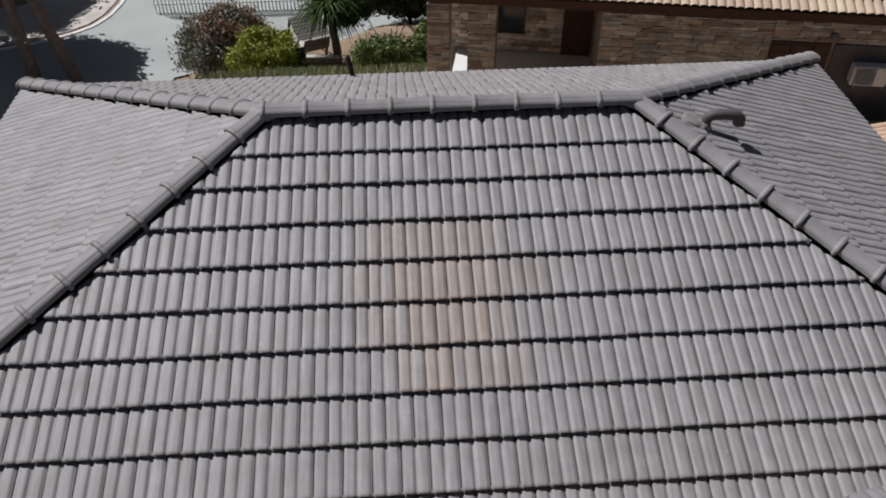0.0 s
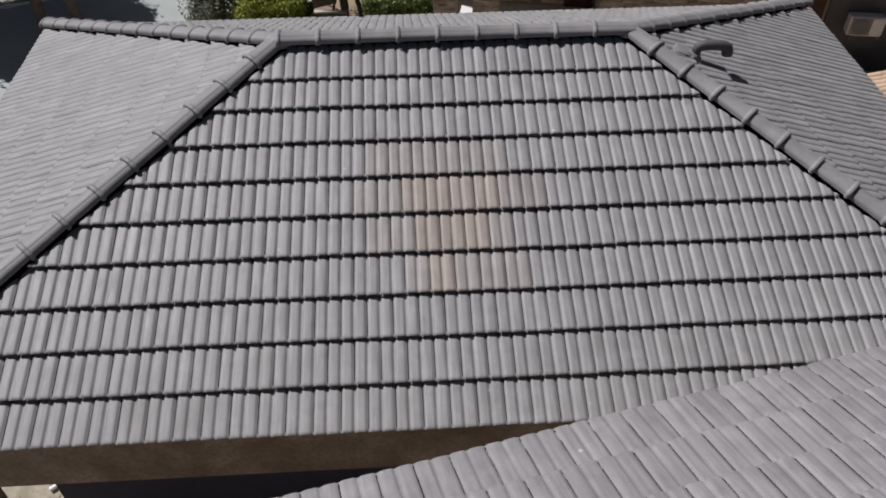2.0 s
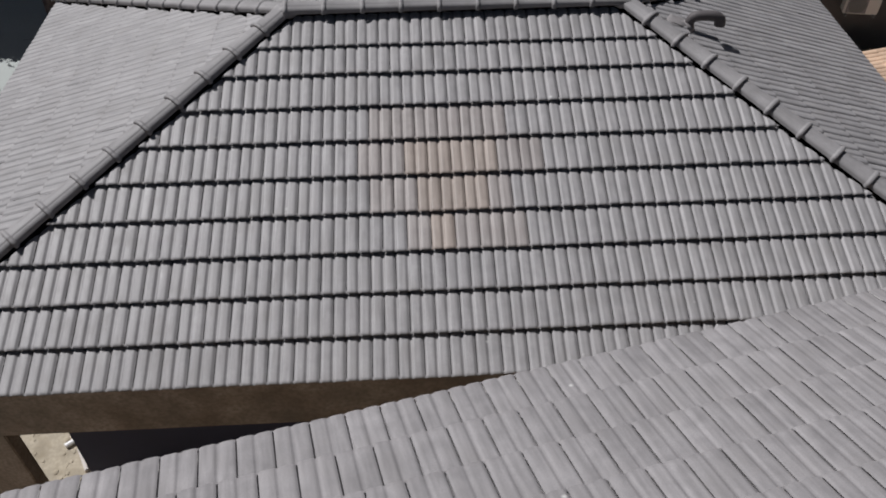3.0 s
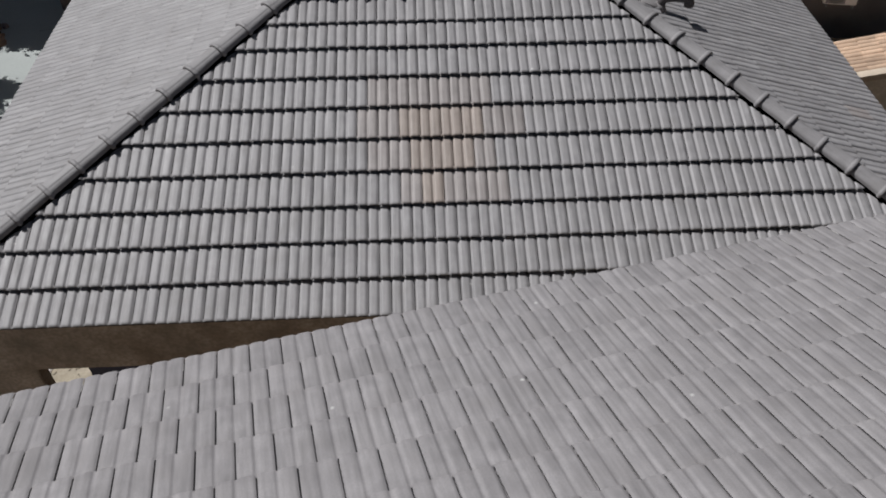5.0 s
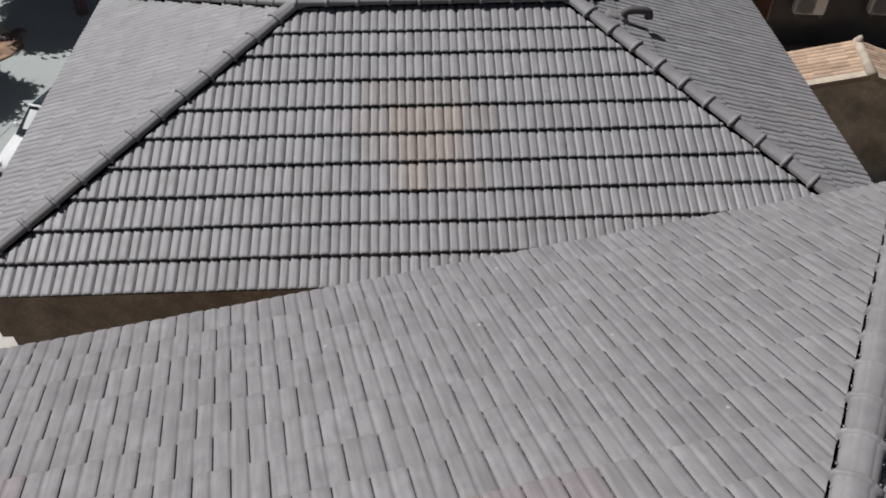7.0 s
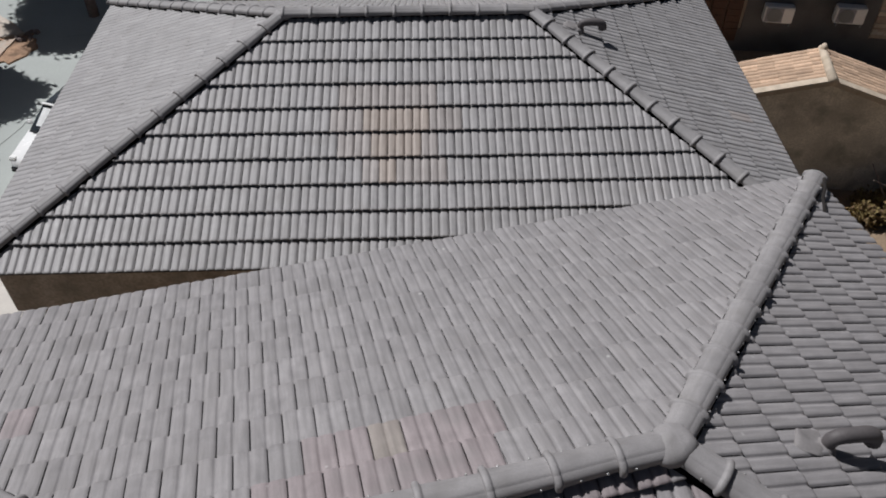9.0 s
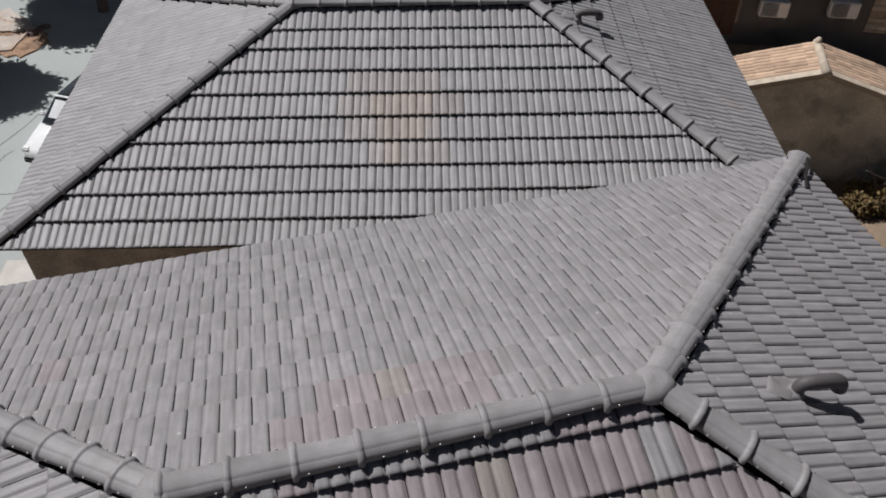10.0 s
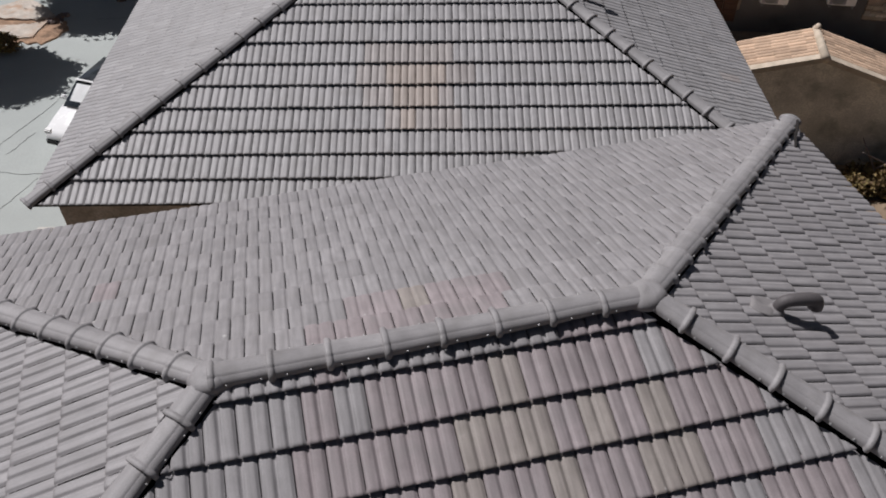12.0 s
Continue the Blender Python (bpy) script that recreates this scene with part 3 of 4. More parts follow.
def clay_roof(house, x0, x1, y_eave, z_eave, length, pitch, mat, name="roof"):
    """A slope of clay tiles as columns of half rounds, joined."""
    verts, faces = [], []
    c, s = math.cos(pitch), math.sin(pitch)
    n = int((x1 - x0) / 0.16)
    rows = int(length / 0.38)
    for i in range(n):
        xc = x0 + 0.16 * (i + 0.5)
        for r in range(rows):
            base = len(verts)
            for d, lift, k in ((r * 0.38, 0.02, 1.0), (r * 0.38 + 0.4, 0.0, 0.85)):
                for j in range(7):
                    a = math.pi * j / 6
                    verts.append((xc - 0.085 * k * math.cos(a), y_eave + d * c - (lift + 0.055 * math.sin(a)) * s, z_eave + d * s + (lift + 0.055 * math.sin(a)) * c))
            for j in range(6):
                faces.append((base + j, base + j + 1, base + 8 + j, base + 7 + j))
    ob = part(name, (verts, faces), mat, house, "roof of pale clay barrel tiles", smooth=True)
    tagged(ob, kind="stuff")
    bm = bmesh.new()
    q = [bm.verts.new(v) for v in ((x0, y_eave, z_eave - 0.005), (x1, y_eave, z_eave - 0.005), (x1, y_eave + length * c, z_eave + length * s - 0.005), (x0, y_eave + length * c, z_eave + length * s - 0.005))]
    q2 = [bm.verts.new(v.co - Vector((0, 0, 0.06))) for v in q]
    bm.faces.new(q)
    bm.faces.new(q2[::-1])
    for i in range(4):
        bm.faces.new((q[i], q2[i], q2[(i + 1) % 4], q[(i + 1) % 4]))
    part("roof_deck", bm, WOOD, house)


clay_roof(stone_house, -0.8, 12.7, -0.15, -2.36, 5.0, radians(20), TERRAFAR)


def ac_unit(parent_m, x, z):
    ac = tagged(new("air_conditioner"), "white wall-mounted outdoor air conditioner with grey fan grille", "air conditioner", "air conditioners on the stone wall")
    ac.matrix_world = parent_m @ Matrix.Translation((x, -0.06, z)) @ Matrix.Diagonal((0.86, 0.9, 0.86, 1))
    part("body", box_bm(-0.37, 0.37, -0.26, 0, 0.03, 0.47, 0.02), WHITE, ac)
    part("grille_panel", box_bm(-0.33, 0.1, -0.268, -0.258, 0.06, 0.44, 0.004), ACPANEL, ac, "grey square grille panel")
    bm = bmesh.new()
    bmesh.ops.create_cone(bm, cap_ends=True, segments=24, radius1=0.19, radius2=0.19, depth=0.015, matrix=Matrix.Translation((-0.115, -0.272, 0.25)) @ pose(0, 0, 0, 90))
    part("fan_grille", bm, ACGREY, ac, "dark round fan grille")
    for s in (-0.3, 0.3):
        part("bracket", box_bm(s - 0.02, s + 0.02, -0.3, 0.06, -0.02, 0.03), ACGREY, ac)
    return ac


ac_unit(stone_house.matrix_world, 7.44, -3.68)
ac_unit(stone_house.matrix_world, 8.95, -3.58)
for x0, x1 in ((5.62, 5.97), (5.99, 6.33), (6.35, 6.68)):
    shutter = part("shutter", box_bm(x0, x1, -0.05, -0.003, -4.3, -2.97, 0.008), WOOD, stone_house, "brown wooden shutter leaf")
    for k in range(8):
        part("slat", box_bm(x0 + 0.04, x1 - 0.04, -0.062, -0.05, -4.25 + 0.16 * k, -4.15 + 0.16 * k), WOOD, shutter)
lamp = part("wall_lamp", box_bm(6.6, 6.72, -0.14, -0.04, -2.86, -2.74, 0.02), ACGREY, None)
lamp.matrix_world = stone_house.matrix_world
tagged(lamp, "small dark wall lamp on the stone wall", "lamp")

# ---- outbuilding with gabled roof ----
hut = tagged(new("hut"), "small plastered outbuilding with pale terracotta gabled roof", "hut")
hut.matrix_world = pose(8.89, 4.37, 0.0, 0, 0, -10.7)
HUT_SLOPE = math.atan(0.31)
HC, HS = math.cos(HUT_SLOPE), math.sin(HUT_SLOPE)
bm = bmesh.new()
outline = [(-2.0, -7.4), (2.4, -7.4), (2.4, -3.98 - 2.4 * 0.31), (0, -3.98), (-2.0, -3.98 - 2.0 * 0.31)]
front = [bm.verts.new((x, 0.12, z)) for x, z in outline]
rear = [bm.verts.new((x, 1.26, z)) for x, z in outline]
bm.faces.new(front)
bm.faces.new(rear[::-1])
for i in range(5):
    bm.faces.new((front[i], rear[i], rear[(i + 1) % 5], front[(i + 1) % 5]))
bmesh.ops.recalc_face_normals(bm, faces=bm.faces[:])
part("wall", bm, GREYWALL, hut, "stained grey-brown plaster wall with gable")
verts, faces = [], []
for y, k in ((0.0, 1.0), (0.4, 0.93)):
    for j in range(7):
        a = math.pi * j / 6
        verts.append((-0.105 * k * math.cos(a), y, 0.05 * k * math.sin(a) + (0.005 if y == 0 else 0)))
for j in range(7):
    a = math.pi * j / 6
    verts.append((-0.09 * math.cos(a), 0.0, 0.04 * math.sin(a) + 0.005))
verts += verts[:7]
faces = [(j, j + 1, 8 + j, 7 + j) for j in range(6)] + [(14 + j, 15 + j, 22 + j, 21 + j) for j in range(6)]
CLAY_MESH = bpy.data.meshes.new("clay_tile")
CLAY_MESH.from_pydata(verts, [], faces)
CLAY_MESH.materials.append(TERRA)
CLAY_MESH.polygons.foreach_set("use_smooth", [True] * 6 + [False] * 6)
for sign, reach in ((-1, 2.35), (1, 2.75)):
    run = reach / HC
    down = Vector((sign * HC, 0, -HS))
    deck = bmesh.new()
    pts = [Vector((0, y, -3.94)) + down * d for y, d in ((-0.02, 0), (1.34, 0), (1.34, run), (-0.02, run))]
    top = [deck.verts.new(p) for p in pts]
    low = [deck.verts.new(p - Vector((0, 0, 0.07))) for p in pts]
    deck.faces.new(top)
    deck.faces.new(low[::-1])
    for i in range(4):
        deck.faces.new((top[i], low[i], low[(i + 1) % 4], top[(i + 1) % 4]))
    bmesh.ops.recalc_face_normals(deck, faces=deck.faces[:])
    slope = part("roof_slope", deck, TERRA, hut, "pale terracotta roof slope")
    rows = int(run / 0.36)
    up_axis = -down
    side_axis = Vector((0, 1, 0)) if sign < 0 else Vector((0, -1, 0))
    normal = side_axis.cross(up_axis)
    if normal.z < 0:
        side_axis, normal = -side_axis, -normal
    turn = Matrix((side_axis, up_axis, normal)).transposed().to_4x4()
    for c in range(10):
        for r in range(rows + 1):
            tile = new("clay_tile", CLAY_MESH)
            tile.parent = slope
            m = turn.copy()
            m.translation = Vector((0, 0.075 + 0.135 * c, -3.935)) + down * (run - 0.36 * r)
            tile.matrix_basis = m @ pose(random.uniform(-0.008, 0.008), random.uniform(-0.02, 0.02), 0, 0, random.uniform(-2, 2), random.uniform(-1.5, 1.5)) @ Matrix.Diagonal((0.68, 1, 0.95, 1))
    barge = bmesh.new()
    q = [Vector((0, -0.08, -3.885)), Vector((0, -0.08, -3.885)) + down * run, Vector((0, 0.11, -3.88)) + down * run, Vector((0, 0.11, -3.88))]
    a = [barge.verts.new(p) for p in q]
    b = [barge.verts.new(p - Vector((0, 0, 0.13))) for p in q]
    barge.faces.new(a)
    barge.faces.new(b[::-1])
    for i in range(4):
        barge.faces.new((a[i], b[i], b[(i + 1) % 4], a[(i + 1) % 4]))
    bmesh.ops.recalc_face_normals(barge, faces=barge.faces[:])
    part("verge", barge, CREAM, hut, "pale mortar verge along the gable")
part("ridge_cap", tube([(0, -0.09, -3.91), (0, 0.7, -3.915), (0, 1.34, -3.92)], 0.11, 12, taper=0.75), CREAM, hut, "pale mortared ridge", smooth=True)
knob = bmesh.new()
bmesh.ops.create_icosphere(knob, subdivisions=2, radius=0.075, matrix=Matrix.Translation((0, 1.2, -3.84)) @ Matrix.Diagonal((1, 1.3, 1.5, 1)))
part("finial", knob, CREAM, hut, "small rounded mortar finial", smooth=True)

# ================= parked car =================
car = tagged(new("car"), "white parked hatchback with dark roof on the street", "car")
car.matrix_world = pose(-9.85, 9.25, ROAD_Z + 0.06, 0, 0, -19)


def lofted(sections):
    """A closed skin through cross sections (y, half width, z low, z high, rounding)."""
    bm = bmesh.new()
    rings = []
    for y, wdt, z0, z1, r in sections:
        ring = [(-wdt, z0 + r), (-wdt + r, z0), (wdt - r, z0), (wdt, z0 + r), (wdt, z1 - r), (wdt - r, z1), (-wdt + r, z1), (-wdt, z1 - r)]
        rings.append([bm.verts.new((x, y, z)) for x, z in ring])
    for a, b in zip(rings, rings[1:]):
        for i in range(8):
            bm.faces.new((a[i], a[(i + 1) % 8], b[(i + 1) % 8], b[i]))
    bm.faces.new(rings[0][::-1])
    bm.faces.new(rings[-1])
    bmesh.ops.recalc_face_normals(bm, faces=bm.faces[:])
    return bm


part("body", lofted([(-1.95, 0.66, 0.35, 0.62, 0.08), (-1.8, 0.8, 0.25, 0.72, 0.1), (-1.3, 0.84, 0.22, 0.84, 0.1), (-0.85, 0.85, 0.22, 0.92, 0.08), (1.5, 0.85, 0.22, 0.98, 0.08), (1.9, 0.8, 0.3, 0.95, 0.1)]), CARWHITE, car, "white painted body", smooth=True)
part("cabin", lofted([(-0.9, 0.74, 0.85, 0.93, 0.03), (-0.2, 0.64, 0.85, 1.44, 0.08), (1.1, 0.62, 0.85, 1.46, 0.08), (1.75, 0.7, 0.85, 1.0, 0.04)]), GLASS, car, "dark window glass and black roof", smooth=True)
part("windscreen", ([(-0.57, -0.78, 1.015), (0.57, -0.78, 1.015), (0.5, -0.32, 1.385), (-0.5, -0.32, 1.385)], [(0, 1, 2, 3)]), SCREENGLASS, car, "windscreen with a white sunshade behind it")
part("roof_edge", box_bm(-0.6, 0.6, -0.26, -0.18, 1.435, 1.465, 0.01), CARWHITE, car)
for sx in (-1, 1):
    part("mirror", box_bm(min(sx * 0.84, sx * 1.02), max(sx * 0.84, sx * 1.02), -0.62, -0.5, 0.9, 1.04, 0.03), CARWHITE, car, "white door mirror")
    part("headlight", box_bm(min(sx * 0.5, sx * 0.74), max(sx * 0.5, sx * 0.74), -1.9, -1.72, 0.6, 0.735, 0.03), WHITE, car, "clear headlight")
    for y in (-1.25, 1.3):
        bm = bmesh.new()
        bmesh.ops.create_cone(bm, cap_ends=True, segments=20, radius1=0.3, radius2=0.3, depth=0.2, matrix=Matrix.Translation((sx * 0.78, y, 0.3)) @ pose(0, 0, 0, 0, 90))
        wheel = part("wheel", bm, RUBBER, car, "black tyre")
        rim = bmesh.new()
        bmesh.ops.create_cone(rim, cap_ends=True, segments=16, radius1=0.19, radius2=0.17, depth=0.03, matrix=Matrix.Translation((sx * 0.885, y, 0.3)) @ pose(0, 0, 0, 0, sx * 90))
        part("rim", rim, ACPANEL, wheel, "grey wheel rim")
part("bumper", box_bm(-0.7, 0.7, -2.0, -1.9, 0.3, 0.48, 0.04), RUBBER, car, "dark front bumper grille")
part("wiper", box_bm(-0.6, 0.5, -0.93, -0.9, 0.93, 0.95), RUBBER, car)

# ================= street edge =================
kerb_line = [(-16.5, 18.4), (-13.5, 19.2), (-12.2, 19.7), (-11.4, 20.2), (-10.86, 20.72), (-10.62, 21.15), (-10.42, 21.65), (-10.25, 22.6), (-10.1, 27), (-10.0, 34)]


def street_strip(offs):
    """A strip along the kerb line, through the given (distance behind the line, height) points."""
    verts, faces = [], []
    for i, (x, y) in enumerate(kerb_line):
        x2, y2 = kerb_line[min(i + 1, len(kerb_line) - 1)]
        x1, y1 = kerb_line[max(i - 1, 0)]
        n = Vector((-(y2 - y1), x2 - x1, 0)).normalized()
        for off, z in offs:
            verts.append((x + n.x * off, y + n.y * off, ROAD_Z + z))
    w = len(offs)
    for i in range(len(kerb_line) - 1):
        for k in range(w - 1):
            a = i * w + k
            faces.append((a, a + 1, a + w + 1, a + w))
    return verts, faces


kerb = part("kerb", street_strip([(0, 0.05), (0.01, 0.1), (0.15, 0.1), (0.16, 0.05)]), WHITE)
tagged(kerb, "low white-painted kerb along the street", "kerb", kind="structure")
gutter = part("gutter", street_strip([(0.162, 0.07), (0.3, 0.07)]), SOIL)
tagged(gutter, "dark soil strip behind the kerb", "ground", kind="structure")
pavement = part("pavement", street_strip([(0.302, 0.05), (0.31, 0.11), (3.4, 0.12)]), KERB)
tagged(pavement, "pale pavement behind the kerb", "pavement", kind="structure")

# thin cracks in the road
crack_rng = random.Random(12)
for x0, y0, x1, y1, wide in ((-13.4, 6.4, -11.5, 11.4, 0.014), (-12.4, 7.5, -12.0, 8.6, 0.013), (-13.6, 6.7, -10.9, 6.55, 0.011), (-12.2, 3.9, -11.1, 6.4, 0.011),
                            (-12.2, 15.6, -9.4, 15.9, 0.01)):
    verts, faces, steps = [], [], 16
    side = Vector((y0 - y1, x1 - x0, 0)).normalized() * wide
    drift = 0.0
    for k in range(steps):
        drift = 0.7 * drift + crack_rng.uniform(-0.04, 0.04)
        p = Vector((x0, y0, ROAD_Z + 0.065)).lerp(Vector((x1, y1, ROAD_Z + 0.065)), k / (steps - 1)) + side.normalized() * drift
        verts += [p - side * crack_rng.uniform(0.5, 1), p + side * crack_rng.uniform(0.5, 1)]
    faces = [(2 * k, 2 * k + 2, 2 * k + 3, 2 * k + 1) for k in range(steps - 1)]
    part("crack", (verts, faces), CRACK, road)

# kerbless bed at the roadside: broken slab, orange soil, rubble
bed = tagged(new("planting_bed"), "roadside bed with a broken pale slab and orange soil", "planting bed")


def patch(outline, z0, z1, ragged, seed):
    """A low flat piece with a ragged outline and sloping edges."""
    rng = random.Random(seed)
    pts = []
    for (x1, y1), (x2, y2) in zip(outline, outline[1:] + outline[:1]):
        for k in range(5):
            pts.append((x1 + (x2 - x1) * k / 5 + rng.uniform(-ragged, ragged), y1 + (y2 - y1) * k / 5 + rng.uniform(-ragged, ragged)))
    cx, cy = sum(p[0] for p in pts) / len(pts), sum(p[1] for p in pts) / len(pts)
    bm = bmesh.new()
    low = [bm.verts.new((x, y, z0)) for x, y in pts]
    top = [bm.verts.new((cx + (x - cx) * 0.97, cy + (y - cy) * 0.97, z1 + rng.uniform(-0.01, 0.01))) for x, y in pts]
    mid = bm.verts.new((cx, cy, z1 + 0.02))
    for i in range(len(pts)):
        j = (i + 1) % len(pts)
        bm.faces.new((low[i], low[j], top[j], top[i]))
        bm.faces.new((top[i], top[j], mid))
    bmesh.ops.recalc_face_normals(bm, faces=bm.faces[:])
    return bm


GROUND_Z = ROAD_Z + 0.05
part("soil", patch([(-13.5, 15.75), (-12.95, 14.85), (-13.45, 13.85), (-14.05, 13.9), (-15.4, 13.75), (-17.0, 14.6), (-16.6, 15.9)], GROUND_Z, ROAD_Z + 0.1, 0.12, 2), ORANGESOIL, bed, "orange-brown soil")
part("slab", patch([(-16.6, 15.95), (-15.15, 17.25), (-13.62, 15.66), (-14.3, 15.42), (-15.5, 15.5)], GROUND_Z, ROAD_Z + 0.18, 0.05, 4), SLAB, bed, "pale broken slab")
part("slab", patch([(-16.3, 14.95), (-15.4, 15.12), (-14.4, 15.12), (-13.8, 15.38), (-14.02, 14.2), (-15.1, 14.1)], GROUND_Z, ROAD_Z + 0.15, 0.05, 5), SLAB, bed, "orange-stained pale slab")
rubble = random.Random(8)
for k in range(16):
    bm = bmesh.new()
    size = rubble.uniform(0.05, 0.13)
    bmesh.ops.create_icosphere(bm, subdivisions=1, radius=size, matrix=Matrix.Translation((rubble.uniform(-13.9, -13.35), rubble.uniform(15.2, 15.9), ROAD_Z + 0.1)))
    for vert in bm.verts:
        vert.co += Vector((rubble.uniform(-1, 1), rubble.uniform(-1, 1), rubble.uniform(-1, 1))) * size * 0.3
    part("stone", bm, BARK, bed)

# ================= plants =================


def leaves(center, radii, count, size, mat, name, parent=None, label="", seed=1, hollow=0.35, spread=0.17):
    """Many small leaf quads in an uneven cloud of clumps."""
    rng = np.random.default_rng(seed)
    clumps = rng.normal(size=(max(6, min(140, count // 90)), 3))
    clumps /= np.linalg.norm(clumps, axis=1)[:, None]
    clumps *= rng.uniform(hollow, 1.0, (len(clumps), 1)) ** 0.6
    which = rng.integers(0, len(clumps), count)
    p = clumps[which] + rng.normal(size=(count, 3)) * spread
    p = p * np.array(radii) + np.array(center)
    d1 = rng.normal(size=(count, 3))
    d1 /= np.linalg.norm(d1, axis=1)[:, None]
    d2 = np.cross(d1, rng.normal(size=(count, 3)))
    d2 /= np.linalg.norm(d2, axis=1)[:, None]
    s = size * rng.uniform(0.6, 1.4, (count, 1))
    quads = np.stack([p - d1 * s, p + d2 * s * 0.45, p + d1 * s, p - d2 * s * 0.45], axis=1).reshape(-1, 3)
    return part(name, (quads.tolist(), [(4 * i, 4 * i + 1, 4 * i + 2, 4 * i + 3) for i in range(count)]), mat, parent, label)


def tree(at, lean, height, crown_at, radii, count, seed):
    t = tagged(new("tree"), "tall street tree with bare brown trunk and dark crown", "tree", "street trees")
    t.matrix_world = Matrix.Translation(at)
    rng = random.Random(seed)
    pts = [(lean[0] * k, lean[1] * k, height * k - 0.2) for k in (0, 0.2, 0.4, 0.6, 0.8, 1.0)]
    part("trunk", tube(pts, 0.2, 10, taper=0.7), BARK, t, smooth=True)
    top = Vector(pts[-2])
    for i in range(6):
        e = Vector(crown_at) + Vector((rng.uniform(-1, 1) * radii[0] * 0.6, rng.uniform(-1, 1) * radii[1] * 0.6, rng.uniform(-0.3, 0.5) * radii[2]))
        part("limb", tube([top, top.lerp(e, 0.5) + Vector((0, 0, 0.3)), e], 0.09, 7, taper=0.3), BARK, t, smooth=True)
    leaves(crown_at, radii, 2 * count, 0.12, LEAFDARK, "crown", t, seed=seed, spread=0.12)
    return t


tree((-11.7, 17.1, ROAD_Z), (0.0, 0.1, 0), 5.2, (-3.3, 2.5, 5.6), (2.6, 2.5, 1.2), 21000, 3)
tree((-10.35, 17.0, ROAD_Z), (-1.4, 0.6, 0), 5.4, (-3.6, 2.75, 6.0), (2.0, 2.1, 1.2), 17000, 8)
tree((-16.6, 12.6, ROAD_Z), (-0.4, 0.3, 0), 5.0, (-0.45, 1.45, 5.4), (1.95, 1.5, 1.2), 16000, 5)
# unseen tree, added so that its crown shades the pavement's left
tree((-16.2, 25.2, ROAD_Z), (-0.2, 0.2, 0), 5.0, (-0.7, 0.0, 5.4), (2.2, 2.7, 1.3), 19000, 14)
street_lamp = tagged(new("wall_lamp"), "white lamp head on a thin arm fixed to a street tree", "lamp")
part("arm", tube([(-11.52, 17.02, -7.48), (-11.8, 17.0, -7.33), (-12.05, 17.0, -7.16)], 0.022, 8), WHITE, street_lamp)
head = bmesh.new()
bmesh.ops.create_uvsphere(head, u_segments=14, v_segments=8, radius=0.14, matrix=Matrix.Translation((-12.16, 17.0, -7.1)) @ pose(0, 0, 0, 0, 20) @ Matrix.Diagonal((1.3, 1, 0.6, 1)))
part("head", head, WHITE, street_lamp, "white lamp head", smooth=True)


def shrub(at, parts_list, label, seed):
    s = tagged(new("shrub"), label, "shrub", "garden shrubs")
    s.matrix_world = Matrix.Translation(at)
    rng = random.Random(seed)
    for i in range(5):
        part("stem", tube([(0, 0, -0.3), (rng.uniform(-0.3, 0.3), rng.uniform(-0.2, 0.2), 0.6), (rng.uniform(-0.8, 0.8), rng.uniform(-0.5, 0.5), 1.3)], 0.03, 6, taper=0.4), BARK, s)
    for k, (c, r, n, size, mat) in enumerate(parts_list):
        leaves(c, r, n, size, mat, "foliage", s, seed=seed + k, spread=0.115)
    return s


# the dark leaf layer stands for shade inside the shrub
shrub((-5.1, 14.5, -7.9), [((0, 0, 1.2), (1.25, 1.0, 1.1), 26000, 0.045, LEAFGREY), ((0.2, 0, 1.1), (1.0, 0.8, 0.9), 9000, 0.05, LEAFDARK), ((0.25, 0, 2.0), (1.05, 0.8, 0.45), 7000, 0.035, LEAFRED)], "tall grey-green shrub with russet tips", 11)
# dark leaves on the right paint the shrub's shaded side
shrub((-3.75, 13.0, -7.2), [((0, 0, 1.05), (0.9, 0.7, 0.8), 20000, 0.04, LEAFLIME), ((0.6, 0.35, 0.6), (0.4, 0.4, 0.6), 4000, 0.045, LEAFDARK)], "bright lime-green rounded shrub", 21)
shrub((-0.55, 14.1, -7.2), [((0, 0, 0.55), (1.15, 0.45, 0.45), 12000, 0.042, LEAFMID)], "low clipped green hedge", 41)
shrub((0.6, 14.6, -7.3), [((0, 0, 0.7), (0.6, 0.5, 0.6), 6000, 0.042, LEAFMID)], "small leafy green bush beside the hedge", 45)
shrub((0.2, 20.2, -8.8), [((0, 0, 1.2), (1.9, 0.7, 1.0), 9000, 0.09, LEAFDARK)], "dark evergreen bush behind the garden", 47)
shrub((10.6, 3.3, -6.9), [((0, 0, 0.3), (0.85, 0.55, 0.42), 6000, 0.05, LEAFDRY)], "dry brown shrub beside the plaster wall", 51)
shrub((11.6, 2.6, -6.9), [((0, 0, 0.3), (0.75, 0.55, 0.38), 5000, 0.05, LEAFDRY)], "dry brown shrub beside the plaster wall", 53)

shrub((-15.0, 13.45, ROAD_Z), [((0, 0, 0.35), (0.85, 0.45, 0.32), 6000, 0.06, LEAFDRY)], "low dry brown shrub beside the broken slab", 61)

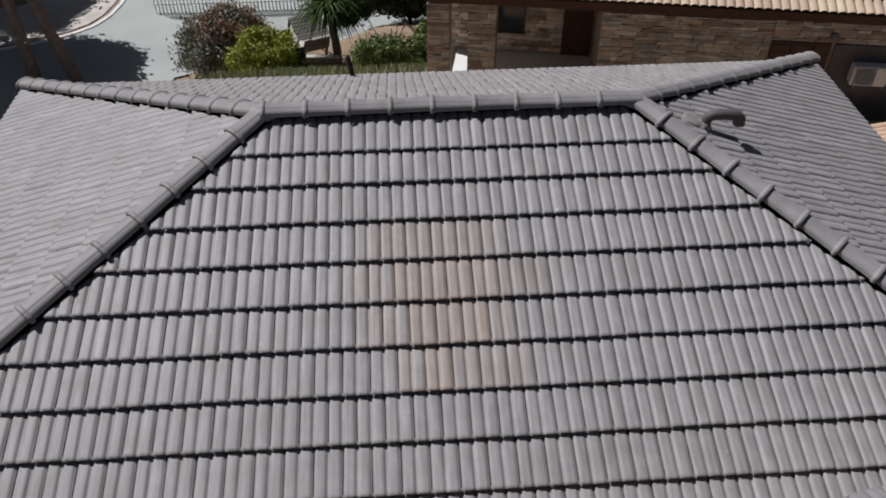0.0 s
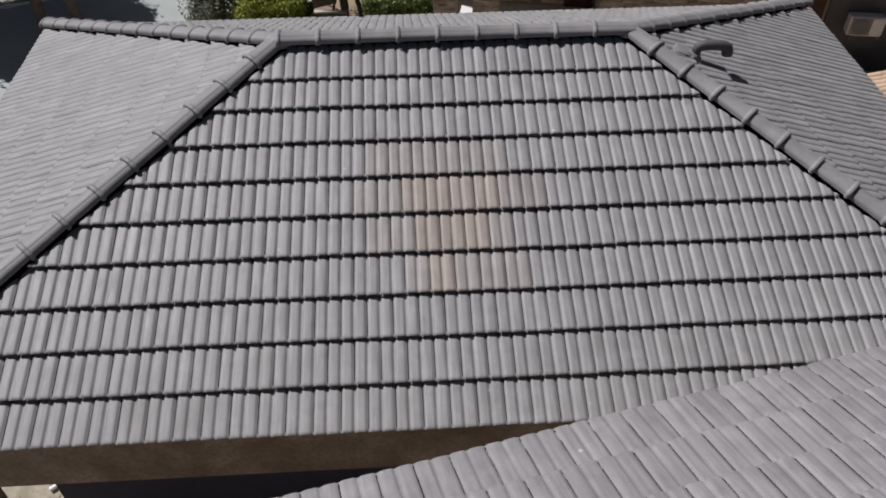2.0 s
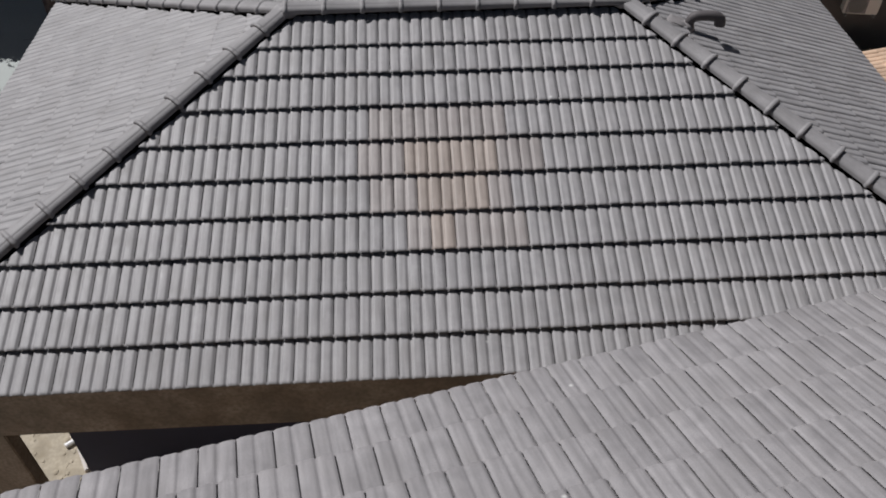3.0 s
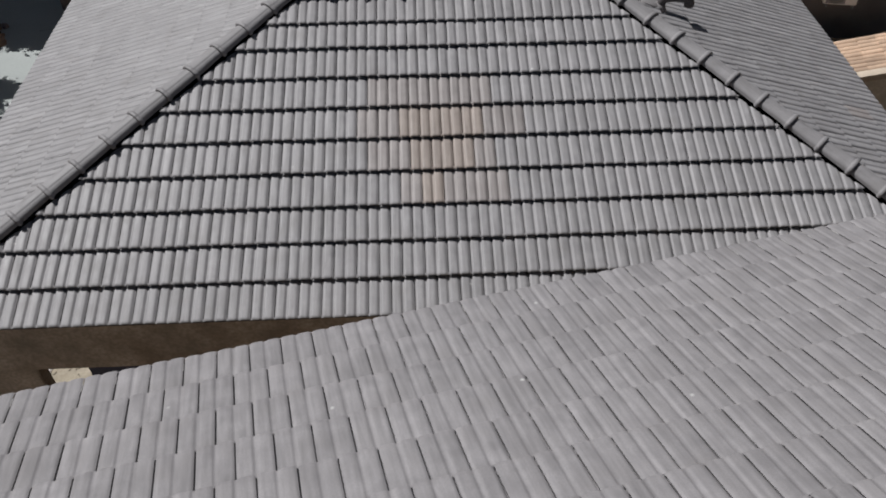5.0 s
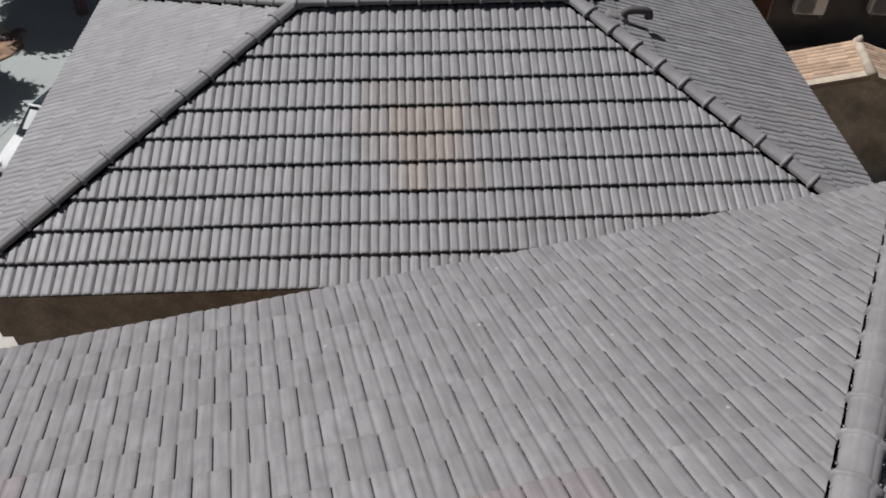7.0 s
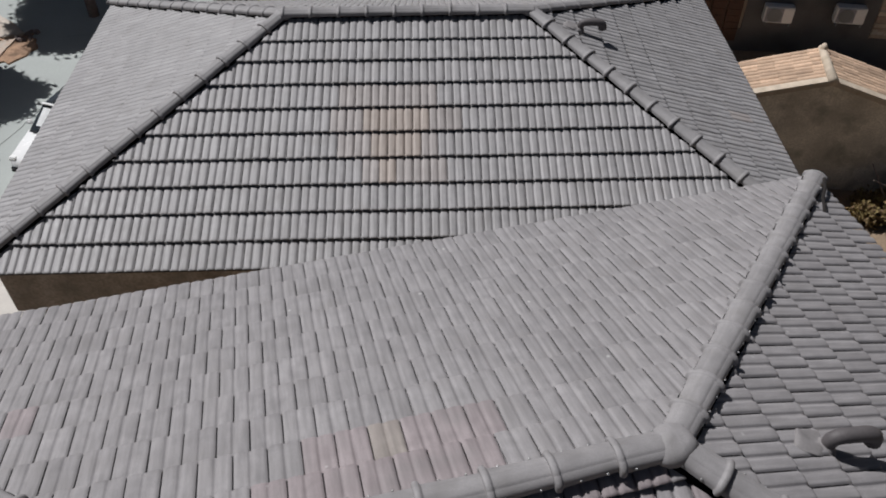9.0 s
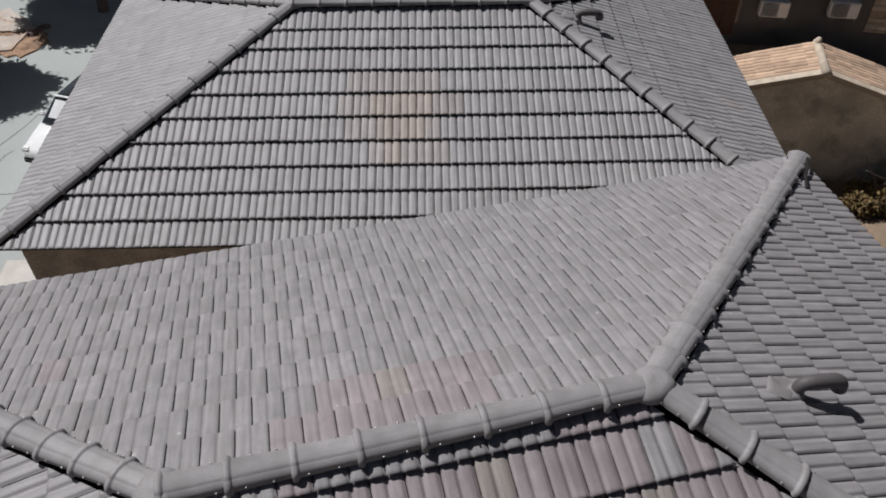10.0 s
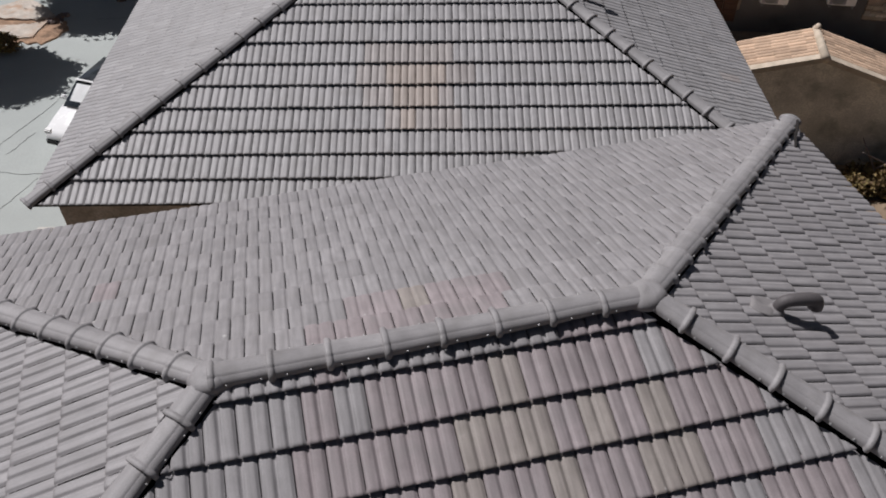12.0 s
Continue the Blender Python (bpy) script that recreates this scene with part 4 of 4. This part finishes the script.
# drooping palm with a short trunk
palm = tagged(new("palm"), "dense dark green drooping palm on a short trunk", "palm")
palm.matrix_world = Matrix.Translation((-2.1, 15.4, -7.9))
part("trunk", tube([(0, 0, -0.3), (0.02, 0, 0.6), (-0.1, 0, 2.0)], 0.14, 9, taper=0.85), BARK, palm, smooth=True)
palm_rng = random.Random(9)
for k in range(295):
    a, rise = palm_rng.uniform(0, 2 * math.pi), palm_rng.uniform(0.1, 1.1)
    reach = palm_rng.uniform(0.55, 1.1)
    d = Vector((math.cos(a), math.sin(a), 0))
    side = Vector((-d.y, d.x, 0))
    verts, faces = [], []
    for i in range(6):
        u = i / 5
        c = Vector((-0.1, 0, 2.0)) + d * (reach * u ** 0.8) + Vector((0, 0, rise * u - 0.8 * u ** 2.2))
        wide = 0.042 * (1 - 0.75 * u)
        verts += [c - side * wide, c + Vector((0, 0, -0.012)), c + side * wide]
    for i in range(5):
        faces += [(3 * i, 3 * i + 1, 3 * i + 4, 3 * i + 3), (3 * i + 1, 3 * i + 2, 3 * i + 5, 3 * i + 4)]
    part("frond", (verts, faces), LEAFPALM, palm)

leaves((0.5, 0.1, 2.05), (0.5, 0.5, 0.55), 8000, 0.06, LEAFPALM, "foliage", palm, "dense dark green inner foliage", seed=77)

# timber edging beside the palm
planter = tagged(new("planter"), "weathered timber planter with pale capping boards", "planter")
planter.matrix_world = pose(-2.6, 14.75, -7.58, 0, 0, -4)
for k in range(3):
    part("board", box_bm(-0.6, 0.6, -0.03, 0.03, 0.16 * k, 0.16 * k + 0.145, 0.006), BARK, planter)
    part("board", box_bm(-0.6, -0.54, 0.04, 0.9, 0.16 * k, 0.16 * k + 0.145, 0.006), BARK, planter)
part("capping", box_bm(-0.64, 0.64, -0.08, 0.08, 0.5, 0.54, 0.006), KERB, planter, "pale capping board")
part("capping", box_bm(-0.64, -0.48, 0.085, 0.95, 0.5, 0.54, 0.006), KERB, planter, "pale capping board")

deck = tagged(new("garden_frame"), "dark slatted timber garden frame with pale edge boards", "garden frame")
deck.matrix_world = pose(-2.78, 16.2, -7.2, 26, 0, 24)
for k in range(7):
    part("slat", box_bm(-0.5, 0.5, 0.13 * k, 0.13 * k + 0.115, 0, 0.03, 0.004), GREYTIMBER, deck)
for x in (-0.5, 0.44):
    part("leg", box_bm(x, x + 0.06, 0.02, 0.08, -1.2, 0.0), RUBBER, deck)
    part("leg", box_bm(x, x + 0.06, 0.82, 0.88, -1.6, 0.0), RUBBER, deck)
for k in range(4):
    part("front_slat", box_bm(-0.5, 0.5, -0.04, -0.012, -0.14 * (k + 1), -0.14 * k - 0.025, 0.004), GREYTIMBER, deck, "weathered grey board")
part("edge_board", box_bm(-0.1, 0.56, -0.09, -0.01, 0.0, 0.04, 0.006), KERB, deck, "pale edge board")
part("edge_board", box_bm(0.51, 0.58, -0.005, 0.5, 0.0, 0.04, 0.006), KERB, deck, "pale edge board")

# grass over the garden slope
rng = np.random.default_rng(5)
n = 9000
gx, gy = rng.uniform(-4.6, 1.2, n), rng.uniform(8.6, 15.5, n)
keep = (np.sin(gx * 1.7) + np.sin(gy * 1.3 + gx) + rng.normal(0, 0.7, n)) > -0.6
gx, gy = gx[keep], gy[keep]
quads = []
for x, y in zip(gx, gy):
    z = ground_z(x, y)
    a, h, lean = rng.uniform(0, 6.28), rng.uniform(0.12, 0.38), rng.uniform(-0.12, 0.12)
    dx, dy = 0.03 * math.cos(a), 0.03 * math.sin(a)
    quads += [(x - dx, y - dy, z - 0.02), (x + dx, y + dy, z - 0.02), (x + dx * 0.3 + lean, y + dy * 0.3, z + h), (x - dx * 0.3 + lean, y - dy * 0.3, z + h)]
grass = part("grass", (quads, [(4 * i, 4 * i + 1, 4 * i + 2, 4 * i + 3) for i in range(len(gx))]), GRASS)
tagged(grass, "tufts of dry green grass on the garden slope", "grass", kind="stuff")

# pale paling fence across the street
fence = tagged(new("fence"), "pale wooden paling fence along the street", "fence")
fence_rng = random.Random(17)
for k in range(46):
    x = -8.9 + 0.13 * k
    part("paling", box_bm(x, x + 0.04, 21.75, 21.775, ROAD_Z, ROAD_Z + 1.5 + fence_rng.uniform(-0.05, 0.05), 0.004), WHITE, fence)
for z in (0.35, 1.15):
    part("rail", box_bm(-8.95, -2.85, 21.783, 21.84, ROAD_Z + z, ROAD_Z + z + 0.045), WHITE, fence)
